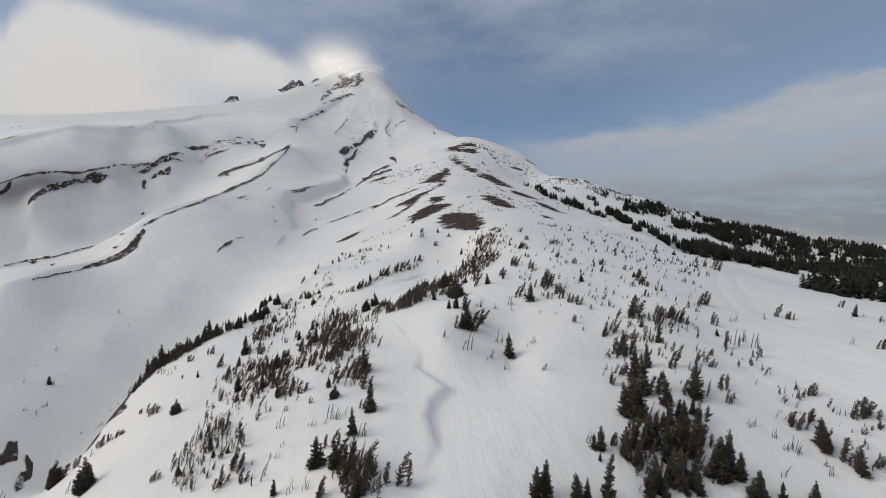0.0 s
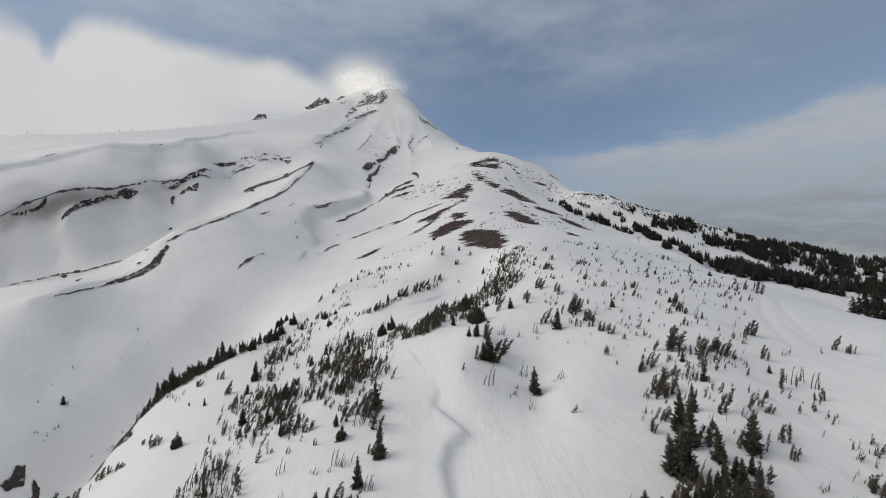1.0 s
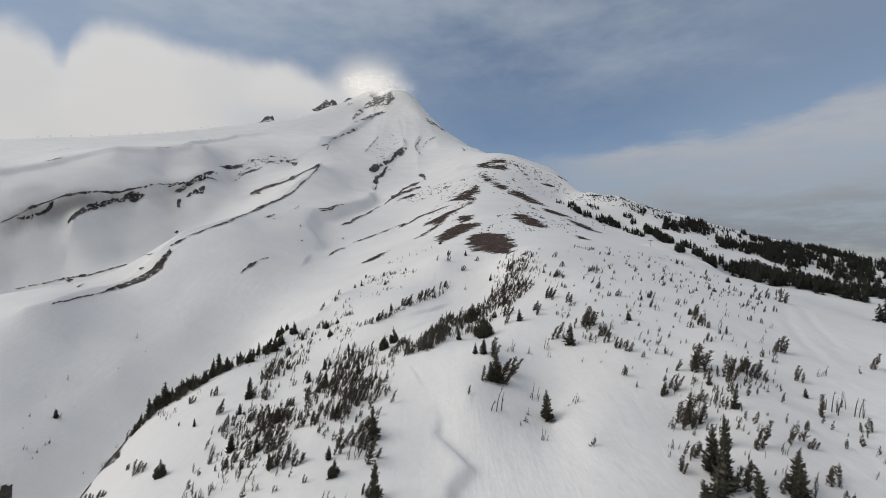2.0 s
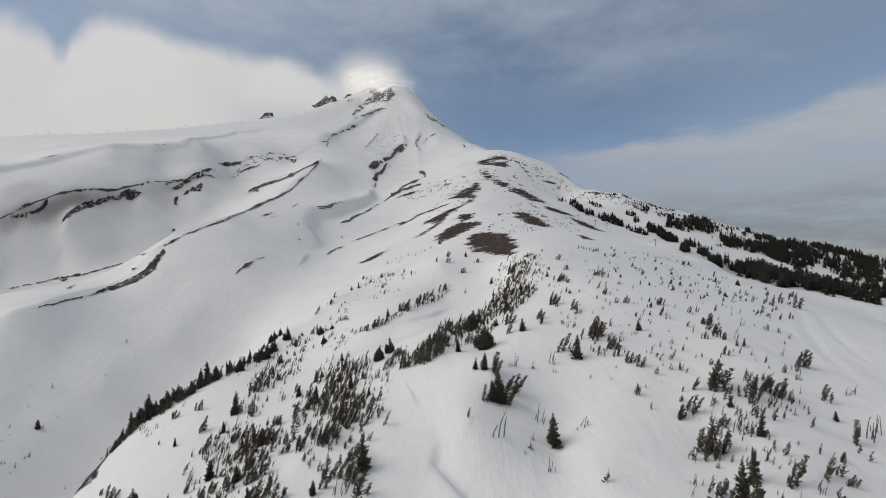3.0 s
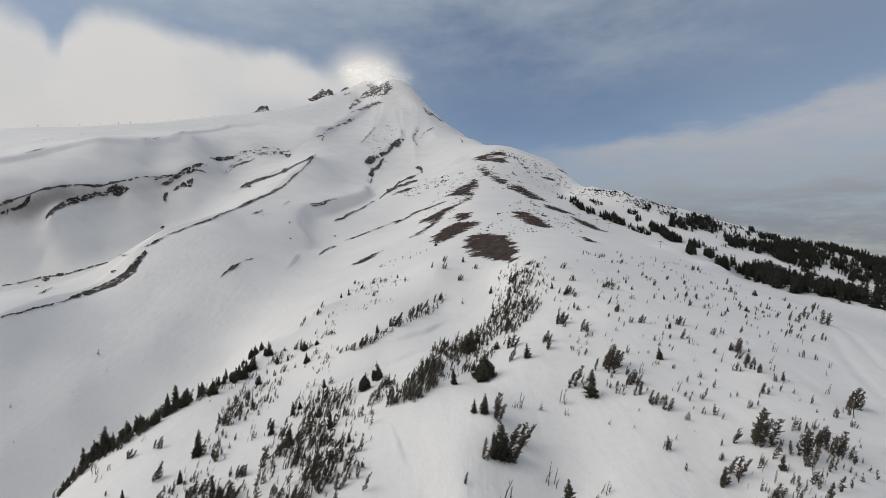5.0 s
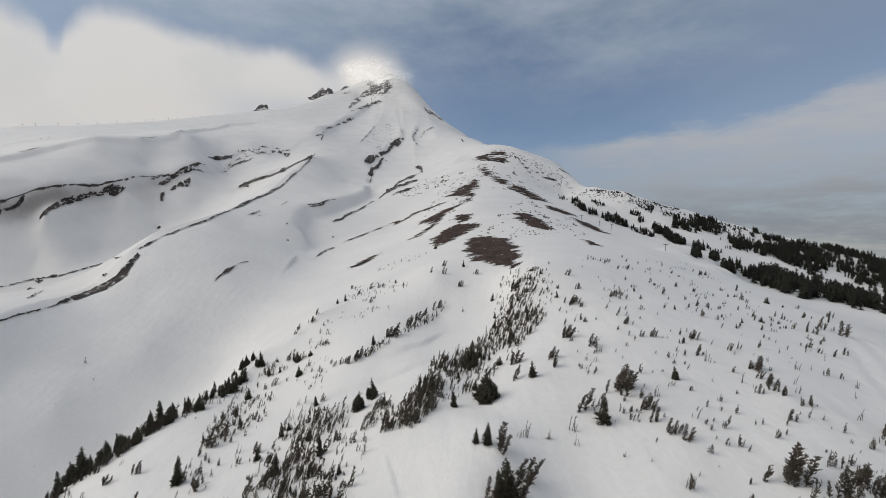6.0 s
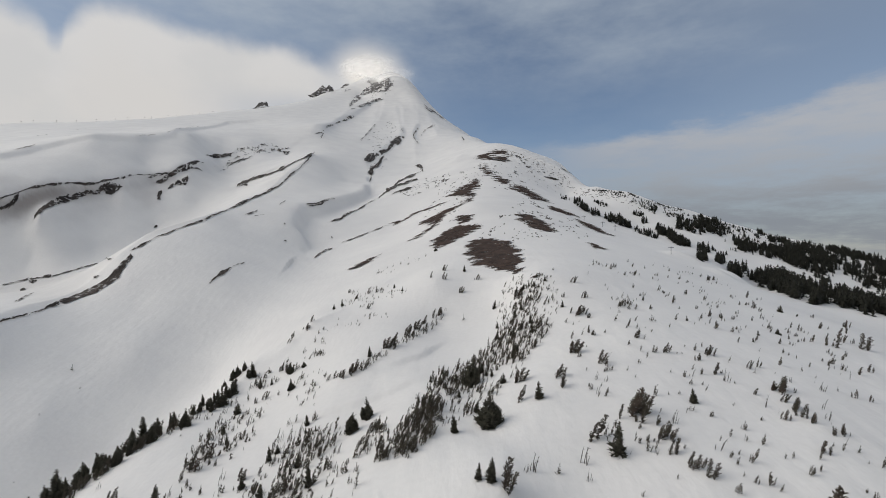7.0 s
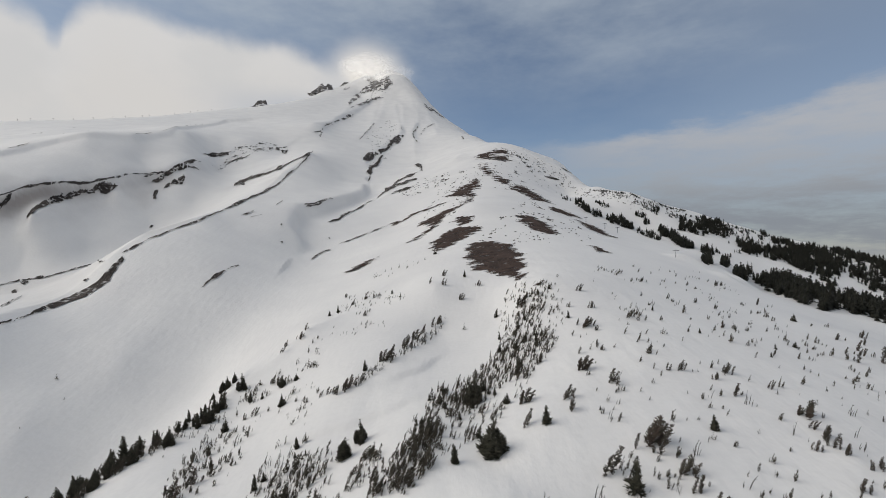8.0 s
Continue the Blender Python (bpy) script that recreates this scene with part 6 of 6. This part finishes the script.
# ---- crags ----
def make_crag(name, x, y, wide, high, seed):
    """One broken fin of rock: a ramp on one side, a blocky top, steep on the other."""
    f, g = np.meshgrid(np.linspace(0, 1, 46), np.linspace(-1, 1, 15))
    top = smoothstep(0.0, 0.55, f) * smoothstep(1.0, 0.86, f)
    block = np.floor(4 * value_noise(f * 9 + seed * 3.1, g * 1.2, seed)) / 4
    rise = top * (0.8 + 0.14 * block + 0.12 * fbm(f * 18, g * 5, 3, seed + 4)) * (1 - np.abs(g) ** 2.5)
    px = (f - 0.5) * wide + 0.02 * wide * fbm(f * 12, g * 4, 2, seed + 9)
    py = g * 0.16 * wide + 0.03 * wide * fbm(f * 10, g * 3, 2, seed + 7)
    me = grid_mesh(name, px, py, high * (1.25 * rise - 0.25), DUSTED)
    me.polygons.foreach_set("use_smooth", [False] * len(me.polygons))
    ob = new(name, me)
    ob.location = (x, y, float(ground_z(x, y)))
    return ob


for x, y, wide, high, seed in CRAGS:
    tagged(make_crag("rock_crag", x, y, wide, high, seed), "grey rock crag dusted with snow above the ridge", "rock", "crags on the skyline")



def strew_rubble():
    """Small dark rocks and tufts that pepper the blown crest."""
    rng = random.Random(61)
    s = Shape()
    for ring in RUBBLE:
        for x, y in spots(ring, 220, rng):
            z, w = float(ground_z(x, y)), rng.uniform(0.35, 1.1) * (1 + max(y, 0) / 1100)
            low = [(x + math.cos(t) * w * rng.uniform(0.6, 1.3), y + math.sin(t) * w * rng.uniform(0.6, 1.3), z - 0.3) for t in (0, 1.3, 2.5, 3.8, 5.0)]
            tip = (x + 0.2 * w, y, z + w * rng.uniform(0.4, 0.9))
            for i in range(5):
                s.face(low[i], low[(i + 1) % 5], tip)
    tagged(new("rubble", s.mesh("rubble", ROCK)), "loose dark rocks peppering the wind-blown crest", "rocks", kind="stuff")


strew_rubble()



def cloud_material():
    """Thin mist with a glow of its own: mostly clear, thickest in the middle of its sheet, torn by noise."""
    m, N, L, b = material("cloud", 1.0)
    nt = m.node_tree
    nt.nodes.remove(b)
    co = N("ShaderNodeTexCoord")
    far = N("ShaderNodeVectorMath")
    far.operation = "LENGTH"
    L(co.outputs["Object"], far.inputs[0])
    n = grain(N, L, 2.6, 5)
    a = N("ShaderNodeMath")
    a.operation = "MULTIPLY_ADD"
    L(n, a.inputs[0])
    a.inputs[1].default_value = 0.75
    L(far.outputs["Value"], a.inputs[2])
    fade = ramp(N, L, a.outputs[0], (0.34, (0.62, 0.62, 0.62)), (1.2, (0, 0, 0)))
    white, back, clear = N("ShaderNodeBsdfDiffuse"), N("ShaderNodeBsdfTranslucent"), N("ShaderNodeBsdfTransparent")
    white.inputs["Color"].default_value = back.inputs["Color"].default_value = (0.95, 0.94, 0.92, 1)
    mist, out = N("ShaderNodeMixShader"), N("ShaderNodeMixShader")
    mist.inputs[0].default_value = 0.55
    L(white.outputs[0], mist.inputs[1])
    L(back.outputs[0], mist.inputs[2])
    L(fade, out.inputs[0])
    # Emission stands in for sunlight scattered through the mist; it brightens the grey sheets.
    glow, self_lit = N("ShaderNodeEmission"), N("ShaderNodeAddShader")
    glow.inputs["Color"].default_value, glow.inputs["Strength"].default_value = (*CAP_WHITE, 1), 0.42
    L(mist.outputs[0], self_lit.inputs[0])
    L(glow.outputs[0], self_lit.inputs[1])
    L(clear.outputs[0], out.inputs[1])
    L(self_lit.outputs[0], out.inputs[2])
    L(out.outputs[0], nt.nodes["Material Output"].inputs["Surface"])
    return m


def cap_cloud(x, y, z, wide, high):
    """Bowed veils of mist that hug the peak, one behind the other."""
    mat = cloud_material()
    ob = new("cap_cloud")
    ob.location = (x, y, z)
    for k, (dx, dz, s) in enumerate(((0, 0, 1.0), (-80, 30, 0.9), (110, -30, 1.15))):
        a, b = np.meshgrid(np.linspace(-1.3, 1.3, 25), np.linspace(-1.3, 1.3, 17))
        bow = 0.35 * (a * a + b * b) + 0.1 * fbm(a * 2, b * 2, 2, 300 + k)
        veil = new("veil", grid_mesh("veil", a, bow, b, mat))
        veil.parent = ob
        veil.location = (dx, 90.0 * k, dz)
        veil.scale = (wide * s, 160.0, high * s)
        veil.visible_shadow = False
    tagged(ob, "thin white cap cloud hugging the summit", "cloud")


cap_cloud(*CLOUD)
# ---- ski lift towers ----
def make_tower(high):
    ob = new("lift_tower")
    post, arm = Shape(), Shape()
    post.tube([(0, 0, -1.0), (0, 0, high * 0.5), (0, 0, high)], [0.28, 0.24, 0.2], 8)
    post.tube([(0, 0, high), (0, 0, high + 0.05)], [0.2, 0.02], 8)
    arm.tube([(-1.9, 0, high - 0.5), (0, 0, high - 0.35), (1.9, 0, high - 0.5)], [0.11, 0.16, 0.11], 6)
    part("post", post, STEEL, ob)
    beam = part("crossarm", arm, STEEL, ob)
    for x in (-1.8, 1.8):
        w = Shape()
        w.tube([(x, -1.8, high - 0.85), (x, 1.8, high - 0.85)], [0.2, 0.2], 6)
        part("wheel_train", w, STEEL, beam)
    return ob


def steel_material():
    m, N, L, b = material("galvanised_steel", 0.6)
    b.inputs["Metallic"].default_value = 0.4
    L(ramp(N, L, grain(N, L, 1.5, 4), (0.3, (0.10, 0.10, 0.105)), (0.7, (0.17, 0.17, 0.175))), b.inputs["Base Color"])
    return m


STEEL = steel_material()
first = None
for k, (x, y) in enumerate(LIFT_EAST + LIFT_WEST):
    m = pose(x, y, float(ground_z(x, y)), 0, 0, 35 if k < len(LIFT_EAST) else -60)
    if first is None:
        first = make_tower(7.0)
        first.matrix_basis = m
        ob = first
    else:
        ob = copy_thing(first, m if k < len(LIFT_EAST) else m @ Matrix.Diagonal((1.2, 1.2, 1.2, 1)))
    tagged(ob, "grey steel ski lift tower with a crossarm on snow", "lift tower", "east lift" if k < len(LIFT_EAST) else "plateau lift")
